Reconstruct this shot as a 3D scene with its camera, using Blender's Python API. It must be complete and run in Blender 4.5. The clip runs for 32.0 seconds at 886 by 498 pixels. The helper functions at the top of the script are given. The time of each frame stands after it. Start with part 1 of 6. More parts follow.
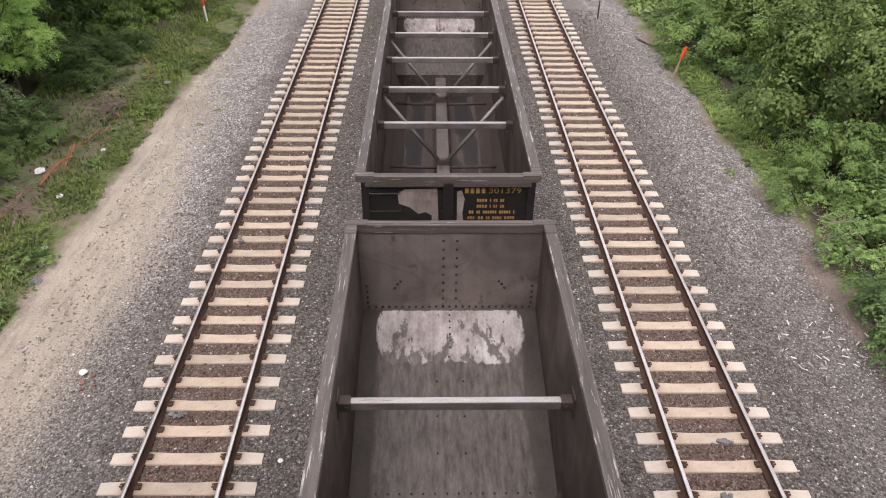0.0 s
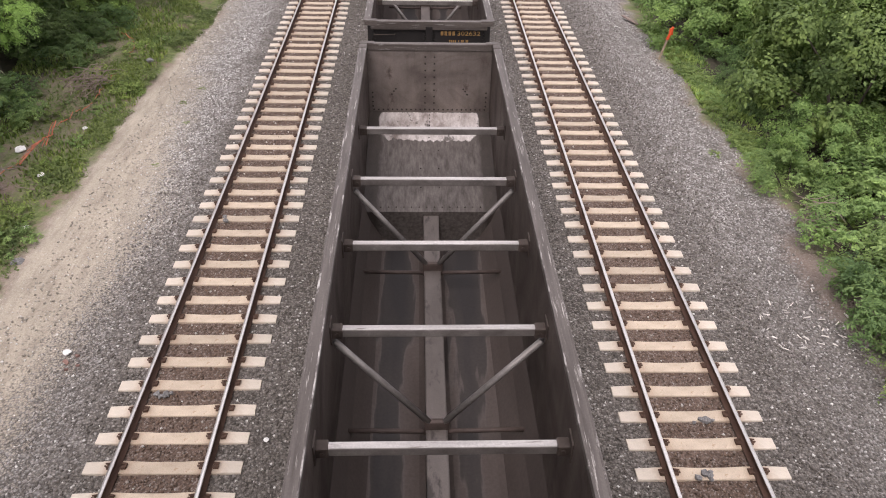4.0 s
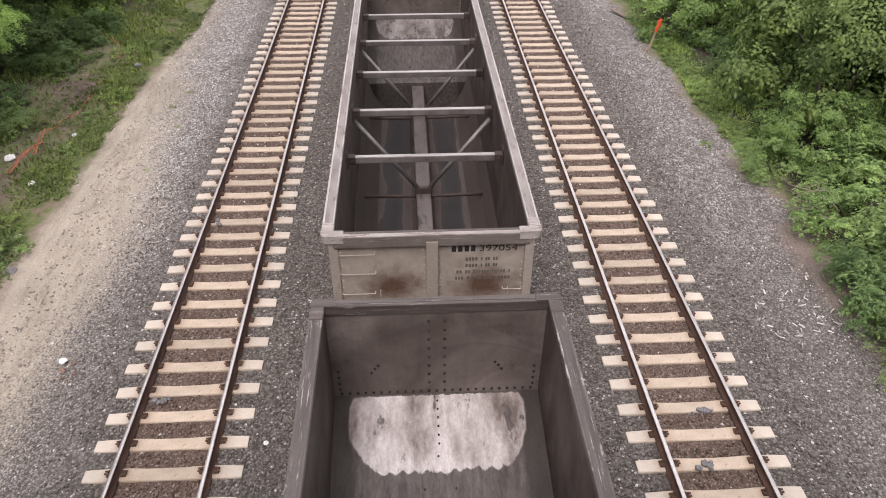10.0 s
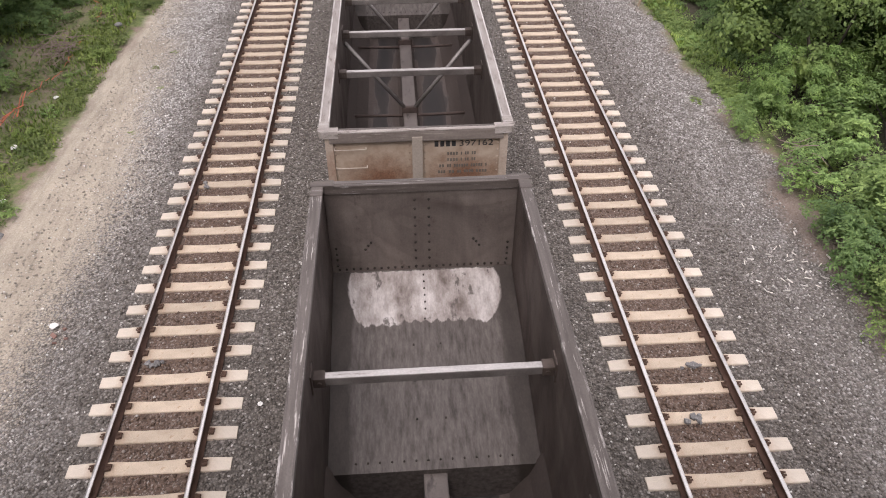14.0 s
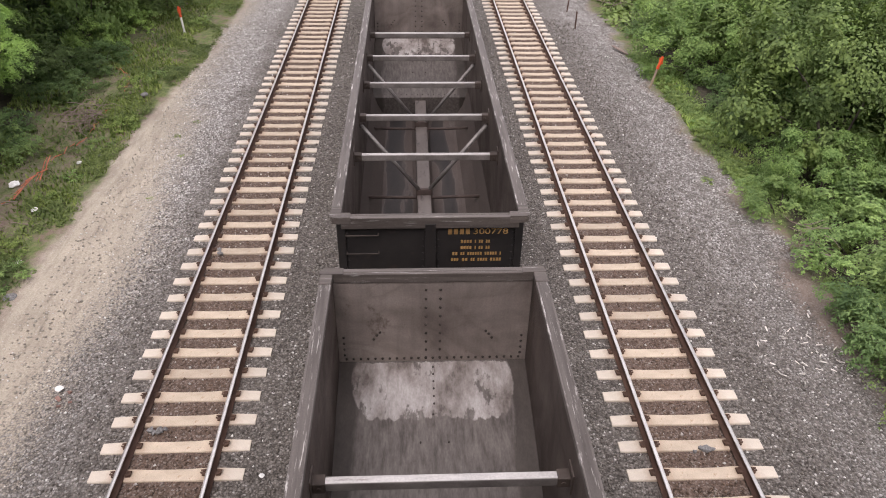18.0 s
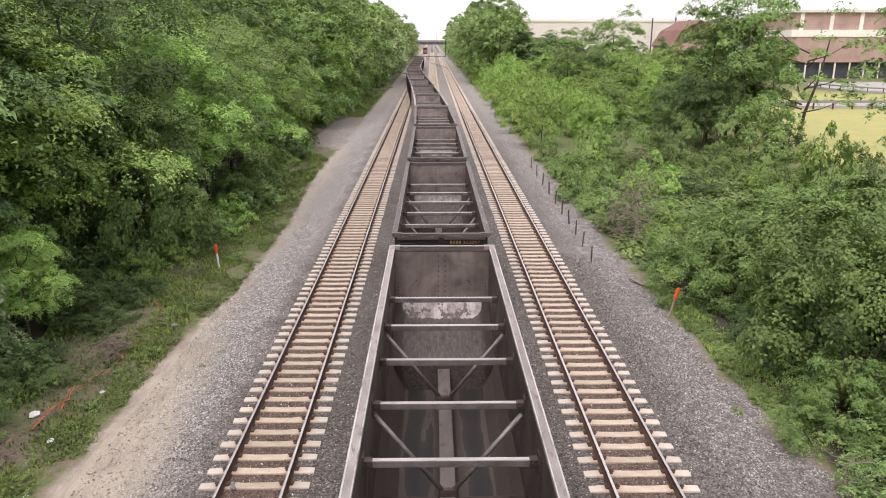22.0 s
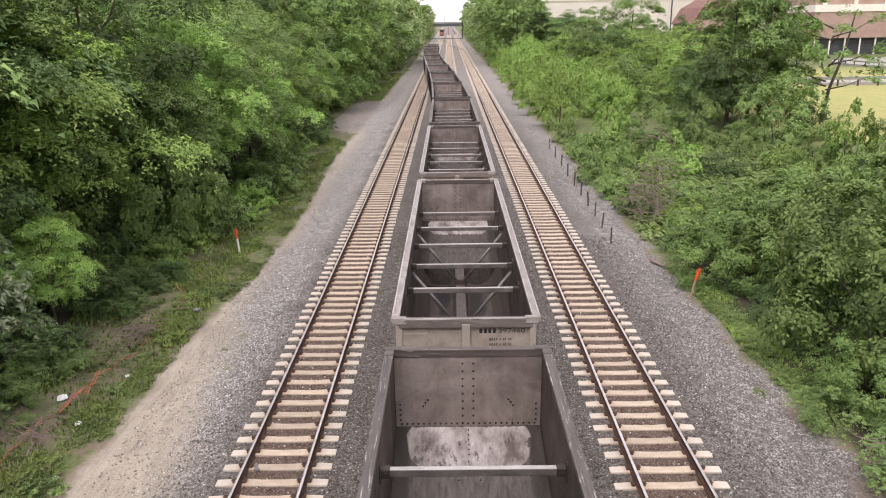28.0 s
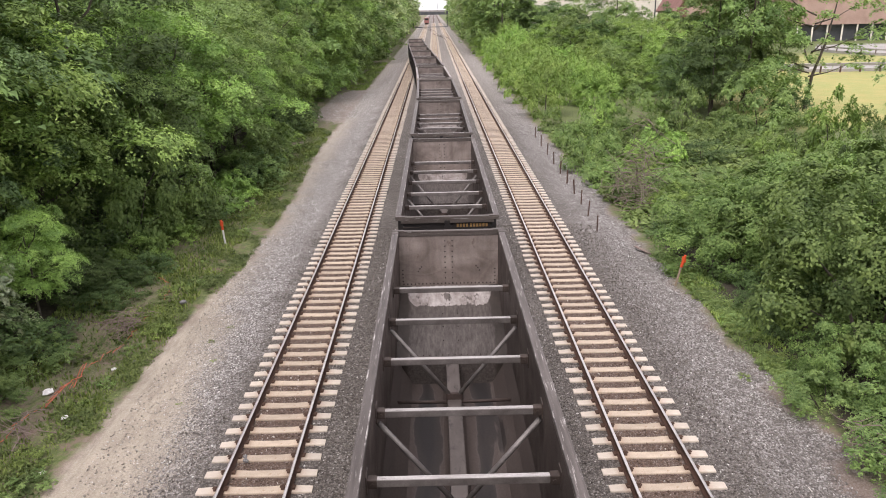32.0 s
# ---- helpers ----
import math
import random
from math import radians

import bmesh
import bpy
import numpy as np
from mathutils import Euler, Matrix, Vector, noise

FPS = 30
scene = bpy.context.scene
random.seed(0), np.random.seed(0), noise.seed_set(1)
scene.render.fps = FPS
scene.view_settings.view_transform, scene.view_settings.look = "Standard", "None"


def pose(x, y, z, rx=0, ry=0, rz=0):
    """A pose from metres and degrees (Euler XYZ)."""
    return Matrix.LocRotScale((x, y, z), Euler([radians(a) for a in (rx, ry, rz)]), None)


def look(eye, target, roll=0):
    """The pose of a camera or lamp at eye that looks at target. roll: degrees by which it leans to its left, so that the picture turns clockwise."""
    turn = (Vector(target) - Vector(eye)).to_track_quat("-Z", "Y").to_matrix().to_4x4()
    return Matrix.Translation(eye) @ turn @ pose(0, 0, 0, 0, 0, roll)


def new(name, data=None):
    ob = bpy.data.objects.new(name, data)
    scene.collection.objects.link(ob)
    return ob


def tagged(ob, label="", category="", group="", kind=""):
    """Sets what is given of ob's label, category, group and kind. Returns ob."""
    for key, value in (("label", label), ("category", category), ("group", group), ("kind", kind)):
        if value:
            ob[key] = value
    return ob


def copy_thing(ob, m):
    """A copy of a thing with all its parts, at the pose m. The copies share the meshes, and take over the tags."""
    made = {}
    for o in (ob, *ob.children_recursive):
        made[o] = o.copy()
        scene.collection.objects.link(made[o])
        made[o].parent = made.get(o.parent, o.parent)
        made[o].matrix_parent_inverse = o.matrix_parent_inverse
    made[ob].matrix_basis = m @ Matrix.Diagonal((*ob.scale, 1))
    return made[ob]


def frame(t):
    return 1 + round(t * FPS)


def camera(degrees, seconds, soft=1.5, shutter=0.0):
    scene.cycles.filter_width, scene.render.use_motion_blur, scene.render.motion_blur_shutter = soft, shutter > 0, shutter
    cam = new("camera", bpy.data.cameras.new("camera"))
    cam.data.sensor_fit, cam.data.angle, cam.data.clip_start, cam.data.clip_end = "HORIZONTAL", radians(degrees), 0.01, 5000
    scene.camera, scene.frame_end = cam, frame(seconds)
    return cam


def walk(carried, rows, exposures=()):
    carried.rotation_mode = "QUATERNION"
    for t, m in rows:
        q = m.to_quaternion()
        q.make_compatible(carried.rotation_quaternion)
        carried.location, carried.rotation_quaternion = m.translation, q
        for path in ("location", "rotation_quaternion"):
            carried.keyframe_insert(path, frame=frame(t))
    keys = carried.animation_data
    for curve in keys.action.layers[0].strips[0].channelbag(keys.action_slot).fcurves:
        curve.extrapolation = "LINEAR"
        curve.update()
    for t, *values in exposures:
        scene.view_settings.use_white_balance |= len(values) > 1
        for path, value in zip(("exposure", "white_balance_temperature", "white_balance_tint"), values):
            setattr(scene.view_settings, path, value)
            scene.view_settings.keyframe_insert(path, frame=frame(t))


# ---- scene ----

# ================= camera =================
cam = camera(62.86, 32.0, soft=1.0)
# seconds, x, y, z, yaw, tilt, roll
PATH = [
    (0, -0.003, -0.004, 10.101, -0.82, 55.08, -0.46), (0.5, 0.008, -0.019, 10.115, -0.89, 55.29, -0.82), (1, 0.010, -0.019, 10.122, -0.61, 55.11, -1.62),
    (1.5, 0.005, -0.018, 10.119, -0.74, 54.57, -1.61), (2, 0.009, -0.015, 10.114, -0.89, 54.35, -1.50), (2.5, 0.012, -0.016, 10.112, -1.53, 54.03, -1.08),
    (3, 0.010, -0.012, 10.111, -1.70, 53.72, -1.11), (3.5, 0.011, -0.014, 10.115, -1.69, 53.66, -1.20), (5.5, 0.008, -0.014, 10.109, -1.15, 52.95, -1.17),
    (6, 0.013, 0.009, 10.121, -0.48, 53.75, -2.04), (6.5, 0.006, 0.015, 10.119, -3.41, 54.46, -1.14), (7, 0.007, 0.006, 10.117, -4.07, 54.67, -1.36),
    (7.5, 0.011, -0.011, 10.125, -4.85, 54.71, -1.58), (8, 0.000, -0.007, 10.127, -4.71, 54.82, -1.61), (8.5, -0.001, -0.008, 10.128, -3.94, 54.33, -1.41),
    (9, -0.008, -0.006, 10.126, -3.15, 53.71, -1.11), (9.5, -0.008, -0.006, 10.127, -3.28, 53.58, -0.50), (10, -0.003, 0.003, 10.117, -2.93, 53.32, -0.22),
    (10.5, -0.005, 0.003, 10.117, -2.68, 52.96, -0.08), (11, -0.004, 0.010, 10.115, -3.17, 52.10, 0.09), (11.5, -0.008, 0.005, 10.108, -2.93, 51.39, -0.08),
    (12, -0.011, 0.015, 10.108, -2.88, 51.03, 0.16), (12.5, -0.000, 0.013, 10.111, -3.14, 50.89, 0.53), (13, -0.008, 0.010, 10.102, -3.41, 50.86, 0.51),
    (13.5, -0.014, 0.014, 10.102, -3.41, 50.59, 0.32), (14, -0.012, 0.018, 10.094, -4.01, 50.19, -0.13), (14.5, -0.010, 0.029, 10.099, -3.77, 49.96, -0.71),
    (16.5, -0.001, 0.002, 10.101, -3.24, 51.86, -0.56), (17, 0.002, 0.007, 10.104, -3.13, 51.98, -0.51), (17.5, 0.005, 0.019, 10.116, -2.74, 52.79, -0.70),
    (18, -0.003, 0.020, 10.112, -2.39, 55.84, -0.83), (18.5, -0.006, 0.026, 10.121, -2.07, 60.29, -0.72), (19, -0.004, 0.028, 10.122, -1.13, 64.55, -0.33),
    (19.5, 0.004, -0.002, 10.116, -0.70, 68.33, -0.39), (20, -0.002, 0.009, 10.125, -1.04, 72.43, 0.07), (20.5, -0.006, -0.005, 10.130, -1.24, 74.08, 0.45),
    (21, 0.002, -0.001, 10.124, -1.43, 74.11, 0.46), (21.5, 0.002, -0.002, 10.130, -1.06, 73.88, 0.01), (22, 0.002, -0.004, 10.132, -0.87, 73.79, -0.05),
    (22.5, -0.008, -0.002, 10.128, -0.65, 73.49, -0.09), (23, -0.009, -0.014, 10.128, -0.64, 73.30, 0.12), (23.5, -0.001, 0.004, 10.127, -0.39, 72.96, 0.07),
    (24, 0.000, -0.002, 10.126, -0.35, 73.11, 0.22), (24.5, -0.003, -0.011, 10.127, -0.32, 72.99, 0.22), (25, -0.001, -0.003, 10.125, -0.24, 72.89, 0.27),
    (25.5, -0.002, -0.000, 10.122, -0.13, 72.81, 0.56), (27.5, 0.006, -0.004, 10.122, 0.41, 72.58, 0.74), (28, 0.001, -0.004, 10.118, 0.39, 72.48, 0.89),
    (28.5, 0.010, -0.004, 10.117, -0.46, 72.04, 0.79), (29, -0.008, -0.011, 10.111, -0.42, 72.04, 0.60), (29.5, 0.001, -0.006, 10.121, -0.31, 72.04, 0.60),
    (30, -0.001, -0.010, 10.122, -0.30, 71.98, 0.72), (30.5, 0.001, -0.002, 10.116, -0.33, 72.00, 0.94), (31, -0.002, -0.007, 10.109, -0.26, 72.06, 0.83),
    (31.5, 0.003, 0.003, 10.123, -0.35, 71.89, 1.03), (32, -0.001, -0.005, 10.116, -0.77, 71.62, 1.11),
]
walk(cam, [(t, pose(x, y, z, p, r, w)) for t, x, y, z, w, p, r in PATH])

# ================= world, sun =================
world = bpy.data.worlds.new("sky")
scene.world = world
world.use_nodes = True
wn = world.node_tree
bg = wn.nodes["Background"]
sky = wn.nodes.new("ShaderNodeTexSky")
sky.sky_type = 'NISHITA'
sky.sun_disc = False
sky.sun_elevation = radians(58)
sky.sun_rotation = radians(200)
sky.air_density, sky.dust_density, sky.ozone_density = 1.0, 6.0, 1.0
# overcast: the blue is washed out into a white cloud sheet
wash = wn.nodes.new("ShaderNodeMix")
wash.data_type = 'RGBA'
wash.inputs[0].default_value = 0.82
wash.inputs[7].default_value = (8.6, 8.5, 8.3, 1)
wn.links.new(sky.outputs[0], wash.inputs[6])
wn.links.new(wash.outputs[2], bg.inputs[0])
bg.inputs[1].default_value = 0.12
sun_data = bpy.data.lights.new("sun", 'SUN')
sun_data.energy, sun_data.angle, sun_data.color = 1.5, radians(30), (1.0, 0.96, 0.9)
sun = new("sun", sun_data)
sun.matrix_world = look((0, 0, 60), (12, 36, 0))
scene.view_settings.exposure = 0.48
scene.view_settings.use_white_balance = True
scene.view_settings.white_balance_temperature, scene.view_settings.white_balance_tint = 6420, 21

# ================= materials =================
def node_mat(name):
    m = bpy.data.materials.new(name)
    m.use_nodes = True
    return m, m.node_tree, m.node_tree.nodes["Principled BSDF"]

def tex(nt, kind, scale, detail=4.0, rough=0.6, stretch=None, coord='Object'):
    tc = nt.nodes.new("ShaderNodeTexCoord")
    out = tc.outputs[coord]
    if stretch:
        mp = nt.nodes.new("ShaderNodeMapping")
        mp.inputs['Scale'].default_value = stretch
        nt.links.new(out, mp.inputs[0])
        out = mp.outputs[0]
    n = nt.nodes.new(kind)
    n.inputs['Scale'].default_value = scale
    if kind == "ShaderNodeTexNoise":
        n.inputs['Detail'].default_value, n.inputs['Roughness'].default_value = detail, rough
    nt.links.new(out, n.inputs['Vector'])
    return n

def ramp(nt, src, stops, ease='LINEAR'):
    r = nt.nodes.new("ShaderNodeValToRGB")
    r.color_ramp.interpolation = ease
    el = r.color_ramp.elements
    while len(el) < len(stops):
        el.new(0.5)
    for e, (p, c) in zip(el, stops):
        e.position = p
        e.color = (*c, 1) if len(c) == 3 else c
    nt.links.new(src, r.inputs[0])
    return r.outputs[0]

def mix(nt, fac, a, b, mode='MIX'):
    n = nt.nodes.new("ShaderNodeMix")
    n.data_type, n.blend_type = 'RGBA', mode
    for sock, val in ((n.inputs[0], fac), (n.inputs[6], a), (n.inputs[7], b)):
        if isinstance(val, (int, float)):
            sock.default_value = val
        elif isinstance(val, tuple):
            sock.default_value = (*val, 1)
        else:
            nt.links.new(val, sock)
    return n.outputs[2]

def calc(nt, op, a, b=0.0, clamp=False):
    n = nt.nodes.new("ShaderNodeMath")
    n.operation, n.use_clamp = op, clamp
    for sock, val in zip(n.inputs, (a, b)):
        if isinstance(val, (int, float)):
            sock.default_value = val
        else:
            nt.links.new(val, sock)
    return n.outputs[0]

def bump(nt, p, src, strength, dist=0.02):
    b = nt.nodes.new("ShaderNodeBump")
    b.inputs['Strength'].default_value, b.inputs['Distance'].default_value = strength, dist
    nt.links.new(src, b.inputs['Height'])
    nt.links.new(b.outputs[0], p.inputs['Normal'])

def worn(name, dark, light, scale=1.5, fine=30, rough=0.7, metal=0.0, relief=0.25, vary=0.25, streak=None, stain=None, amount=0.5, edge=0.1):
    """A worn surface: broad patches, fine grain, a shift from piece to piece, and an optional stain."""
    m, nt, p = node_mat(name)
    big = tex(nt, "ShaderNodeTexNoise", scale, 5, 0.6, streak)
    small = tex(nt, "ShaderNodeTexNoise", fine, 4, 0.7)
    col = ramp(nt, big.outputs[0], [(0.3, dark), (0.7, light)])
    col = mix(nt, 0.35, col, ramp(nt, small.outputs[0], [(0.25, (0.35, 0.35, 0.35)), (0.75, (1.5, 1.5, 1.5))]), 'MULTIPLY')
    if stain:
        s = tex(nt, "ShaderNodeTexNoise", scale * 2.3, 6, 0.7, streak)
        col = mix(nt, ramp(nt, s.outputs[0], [(0.62 - amount * 0.25, (0, 0, 0)), (0.62 - amount * 0.25 + edge, (1, 1, 1))]), col, stain)
    oi = nt.nodes.new("ShaderNodeObjectInfo")
    k = calc(nt, 'ADD', calc(nt, 'MULTIPLY', oi.outputs['Random'], vary), 1 - vary / 2)
    hsv = nt.nodes.new("ShaderNodeHueSaturation")
    nt.links.new(col, hsv.inputs['Color'])
    nt.links.new(k, hsv.inputs['Value'])
    nt.links.new(hsv.outputs[0], p.inputs['Base Color'])
    rr = ramp(nt, small.outputs[0], [(0.2, (rough - 0.12,) * 3), (0.8, (min(1, rough + 0.12),) * 3)])
    nt.links.new(rr, p.inputs['Roughness'])
    p.inputs['Metallic'].default_value = metal
    bump(nt, p, small.outputs[0], relief, 0.01)
    return m

def leafy(name, dark, light, hue=0.0):
    m, nt, p = node_mat(name)
    gi = nt.nodes.new("ShaderNodeNewGeometry")
    oi = nt.nodes.new("ShaderNodeObjectInfo")
    col = ramp(nt, gi.outputs['Random Per Island'], [(0.0, dark), (1.0, light)])
    patch = tex(nt, "ShaderNodeTexNoise", 0.6, 3, 0.6)
    col = mix(nt, 0.7, col, ramp(nt, patch.outputs[0], [(0.3, (0.48, 0.57, 0.58)), (0.7, (1.55, 1.5, 1.28))]), 'MULTIPLY')
    hsv = nt.nodes.new("ShaderNodeHueSaturation")
    nt.links.new(col, hsv.inputs['Color'])
    nt.links.new(calc(nt, 'ADD', calc(nt, 'MULTIPLY', oi.outputs['Random'], 0.016), 0.496 + hue), hsv.inputs['Hue'])
    nt.links.new(calc(nt, 'ADD', calc(nt, 'MULTIPLY', oi.outputs['Random'], 0.55), 0.9), hsv.inputs['Value'])
    p.inputs['Roughness'].default_value = 0.65
    p.inputs['Specular IOR Level'].default_value = 0.25
    nt.links.new(hsv.outputs[0], p.inputs['Base Color'])
    tr = nt.nodes.new("ShaderNodeBsdfTranslucent")
    nt.links.new(mix(nt, 1.0, hsv.outputs[0], (1.2, 1.25, 0.6), 'MULTIPLY'), tr.inputs[0])
    ms = nt.nodes.new("ShaderNodeMixShader")
    ms.inputs[0].default_value = 0.2
    nt.links.new(p.outputs[0], ms.inputs[1])
    nt.links.new(tr.outputs[0], ms.inputs[2])
    nt.links.new(ms.outputs[0], nt.nodes["Material Output"].inputs[0])
    return m

def ground_mat():
    """Ballast, sandy track, grass and field, laid out over the plan with ragged borders."""
    m, nt, p = node_mat("ballast_sand_and_grass")
    tc = nt.nodes.new("ShaderNodeTexCoord")
    sep = nt.nodes.new("ShaderNodeSeparateXYZ")
    nt.links.new(tc.outputs['Object'], sep.inputs[0])
    x, y = sep.outputs[0], sep.outputs[1]
    rag = tex(nt, "ShaderNodeTexNoise", 0.35, 5, 0.65)
    rag2 = tex(nt, "ShaderNodeTexNoise", 2.2, 5, 0.7)
    # the open gravelled bay and the narrowing of the far path
    bay = calc(nt, 'MULTIPLY', calc(nt, 'DIVIDE', calc(nt, 'SUBTRACT', calc(nt, 'ADD', y, calc(nt, 'MULTIPLY', calc(nt, 'SUBTRACT', rag2.outputs[0], 0.5), 9.0)), 70), 5, True), calc(nt, 'DIVIDE', calc(nt, 'SUBTRACT', 104, y), 8, True))
    wob = calc(nt, 'ADD', calc(nt, 'MULTIPLY', calc(nt, 'SUBTRACT', rag.outputs[0], 0.5), 2.2), calc(nt, 'MULTIPLY', calc(nt, 'SUBTRACT', rag2.outputs[0], 0.5), 0.9))
    xw = calc(nt, 'ADD', x, wob)
    def step(src, at, width):
        return calc(nt, 'DIVIDE', calc(nt, 'SUBTRACT', src, at - width / 2), width, True)
    # stones
    cell = tex(nt, "ShaderNodeTexVoronoi", 23)
    pick = nt.nodes.new("ShaderNodeSeparateColor")
    nt.links.new(cell.outputs['Color'], pick.inputs[0])
    cell2 = tex(nt, "ShaderNodeTexVoronoi", 38)
    stone = ramp(nt, pick.outputs[0], [(0.0, (0.09, 0.08, 0.07)), (0.5, (0.182, 0.163, 0.144)), (0.93, (0.29, 0.268, 0.245)), (0.975, (0.34, 0.317, 0.292)), (0.985, (0.62, 0.6, 0.57))])
    gap = ramp(nt, cell.outputs['Distance'], [(0.0, (1.1, 1.1, 1.1)), (0.6, (0.42, 0.42, 0.42))])
    stone = mix(nt, 0.85, stone, gap, 'MULTIPLY')
    broad = tex(nt, "ShaderNodeTexNoise", 0.25, 4, 0.6)
    stone = mix(nt, 0.6, stone, ramp(nt, broad.outputs[0], [(0.35, (0.8, 0.78, 0.76)), (0.65, (1.2, 1.2, 1.2))]), 'MULTIPLY')
    # pale fresh stone along the outer shoulder
    pale = calc(nt, 'MULTIPLY', step(xw, 7.0, 1.6), ramp(nt, rag2.outputs[0], [(0.28, (0, 0, 0)), (0.58, (1, 1, 1))]))
    pale = calc(nt, 'MULTIPLY', pale, calc(nt, 'ADD', 0.4, calc(nt, 'MULTIPLY', step(y, 14.5, 6), 0.6)))
    pale2 = calc(nt, 'MULTIPLY', calc(nt, 'SUBTRACT', 1.0, step(xw, -5.8, 1.0)), ramp(nt, rag2.outputs[0], [(0.25, (0, 0, 0)), (0.5, (1, 1, 1))]))
    pale2 = calc(nt, 'MULTIPLY', pale2, calc(nt, 'ADD', 0.4, calc(nt, 'MULTIPLY', step(y, 14.5, 6), 0.6)))
    fine = ramp(nt, cell2.outputs['Color'], [(0.1, (0.2, 0.178, 0.156)), (0.65, (0.43, 0.396, 0.355)), (0.9, (0.78, 0.75, 0.7))])
    chips = mix(nt, 0.7, ramp(nt, pick.outputs[1], [(0.0, (0.15, 0.137, 0.124)), (0.45, (0.3, 0.28, 0.26)), (0.68, (0.46, 0.44, 0.415)), (0.82, (0.82, 0.805, 0.78))]), gap, 'MULTIPLY')
    stone = mix(nt, calc(nt, 'MULTIPLY', calc(nt, 'MAXIMUM', calc(nt, 'MULTIPLY', pale, 0.8), pale2), 0.9), stone, chips)
    # brown grit between the rails
    crib = None
    for cx in (-4.2, 0.31, 4.93):
        d = calc(nt, 'ABSOLUTE', calc(nt, 'SUBTRACT', x, cx))
        d = calc(nt, 'ADD', d, calc(nt, 'MULTIPLY', calc(nt, 'SUBTRACT', rag2.outputs[0], 0.5), 0.35))
        c = calc(nt, 'SUBTRACT', 1.0, step(d, 0.78, 0.25))
        crib = c if crib is None else calc(nt, 'MAXIMUM', crib, c)
    grit = ramp(nt, cell2.outputs['Color'], [(0.1, (0.056, 0.036, 0.026)), (0.7, (0.148, 0.096, 0.07)), (0.96, (0.28, 0.25, 0.23))])
    stone = mix(nt, calc(nt, 'MULTIPLY', crib, 0.85), stone, grit)
    # far ballast painted paler, in place of haze and low-angle brightness
    stone = mix(nt, calc(nt, 'MULTIPLY', calc(nt, 'MULTIPLY', step(y, 90, 60), calc(nt, 'SUBTRACT', 1.0, crib)), 0.45), stone, mix(nt, 0.5, (0.36, 0.325, 0.29), fine))
    # sand
    grain = tex(nt, "ShaderNodeTexNoise", 26, 6, 0.75)
    sand = ramp(nt, grain.outputs[0], [(0.3, (0.325, 0.285, 0.228)), (0.7, (0.515, 0.467, 0.388))])
    sand = mix(nt, 0.6, sand, ramp(nt, rag.outputs[0], [(0.35, (0.78, 0.76, 0.74)), (0.65, (1.15, 1.14, 1.12))]), 'MULTIPLY')
    mott = tex(nt, "ShaderNodeTexNoise", 2.6, 6, 0.75, (1.9, 0.35, 1))
    sand = mix(nt, 0.75, sand, ramp(nt, mott.outputs[0], [(0.3, (0.6, 0.58, 0.56)), (0.52, (1.0, 1.0, 1.0)), (0.75, (1.25, 1.25, 1.25))]), 'MULTIPLY')
    sand = mix(nt, ramp(nt, cell.outputs['Color'], [(0.982, (0, 0, 0)), (0.988, (1, 1, 1))]), sand, (0.25, 0.23, 0.205))
    sand = mix(nt, ramp(nt, cell2.outputs['Color'], [(0.88, (0, 0, 0)), (0.93, (1, 1, 1))]), sand, (0.5, 0.48, 0.45))
    lot = calc(nt, 'SUBTRACT', 1.0, step(calc(nt, 'ADD', calc(nt, 'ADD', xw, calc(nt, 'ADD', calc(nt, 'MULTIPLY', step(y, 21, 10), 1.35), calc(nt, 'MULTIPLY', calc(nt, 'SUBTRACT', 1.0, step(y, 11.5, 5)), 0.7))), calc(nt, 'MULTIPLY', calc(nt, 'SUBTRACT', cell.outputs['Distance'], 0.35), 2.0)), -6.4, 1.2))
    greyer = mix(nt, calc(nt, 'MULTIPLY', step(y, 62, 40), 0.6), sand, fine)
    col = mix(nt, lot, stone, greyer)
    col = mix(nt, calc(nt, 'MULTIPLY', bay, calc(nt, 'MULTIPLY', calc(nt, 'SUBTRACT', 1.0, step(xw, -7.4, 1.6)), 0.7)), col, chips)
    # grass, soil and litter, with shade painted in under the plants
    gn = tex(nt, "ShaderNodeTexNoise", 6, 6, 0.75)
    grass = ramp(nt, gn.outputs[0], [(0.3, (0.06, 0.08, 0.025)), (0.5, (0.12, 0.155, 0.05)), (0.72, (0.22, 0.24, 0.1))])
    grass = mix(nt, calc(nt, 'MULTIPLY', ramp(nt, rag2.outputs[0], [(0.5, (0, 0, 0)), (0.62, (1, 1, 1))]), calc(nt, 'SUBTRACT', 1.0, step(x, 10.5, 1.0))), grass, (0.2, 0.15, 0.115))
    soil = ramp(nt, grain.outputs[0], [(0.3, (0.15, 0.108, 0.085)), (0.7, (0.33, 0.26, 0.22))])
    foot = calc(nt, 'MULTIPLY', step(xw, 9.25, 0.6), ramp(nt, rag.outputs[0], [(0.4, (0, 0, 0)), (0.55, (1, 1, 1))]))
    col = mix(nt, calc(nt, 'MULTIPLY', foot, 0.7), col, soil)
    bare = calc(nt, 'MULTIPLY', calc(nt, 'SUBTRACT', 1.0, step(xw, -10.0, 0.6)), ramp(nt, mott.outputs[0], [(0.42, (0, 0, 0)), (0.56, (1, 1, 1))]))
    grass = mix(nt, calc(nt, 'MULTIPLY', bare, 0.6), grass, soil)
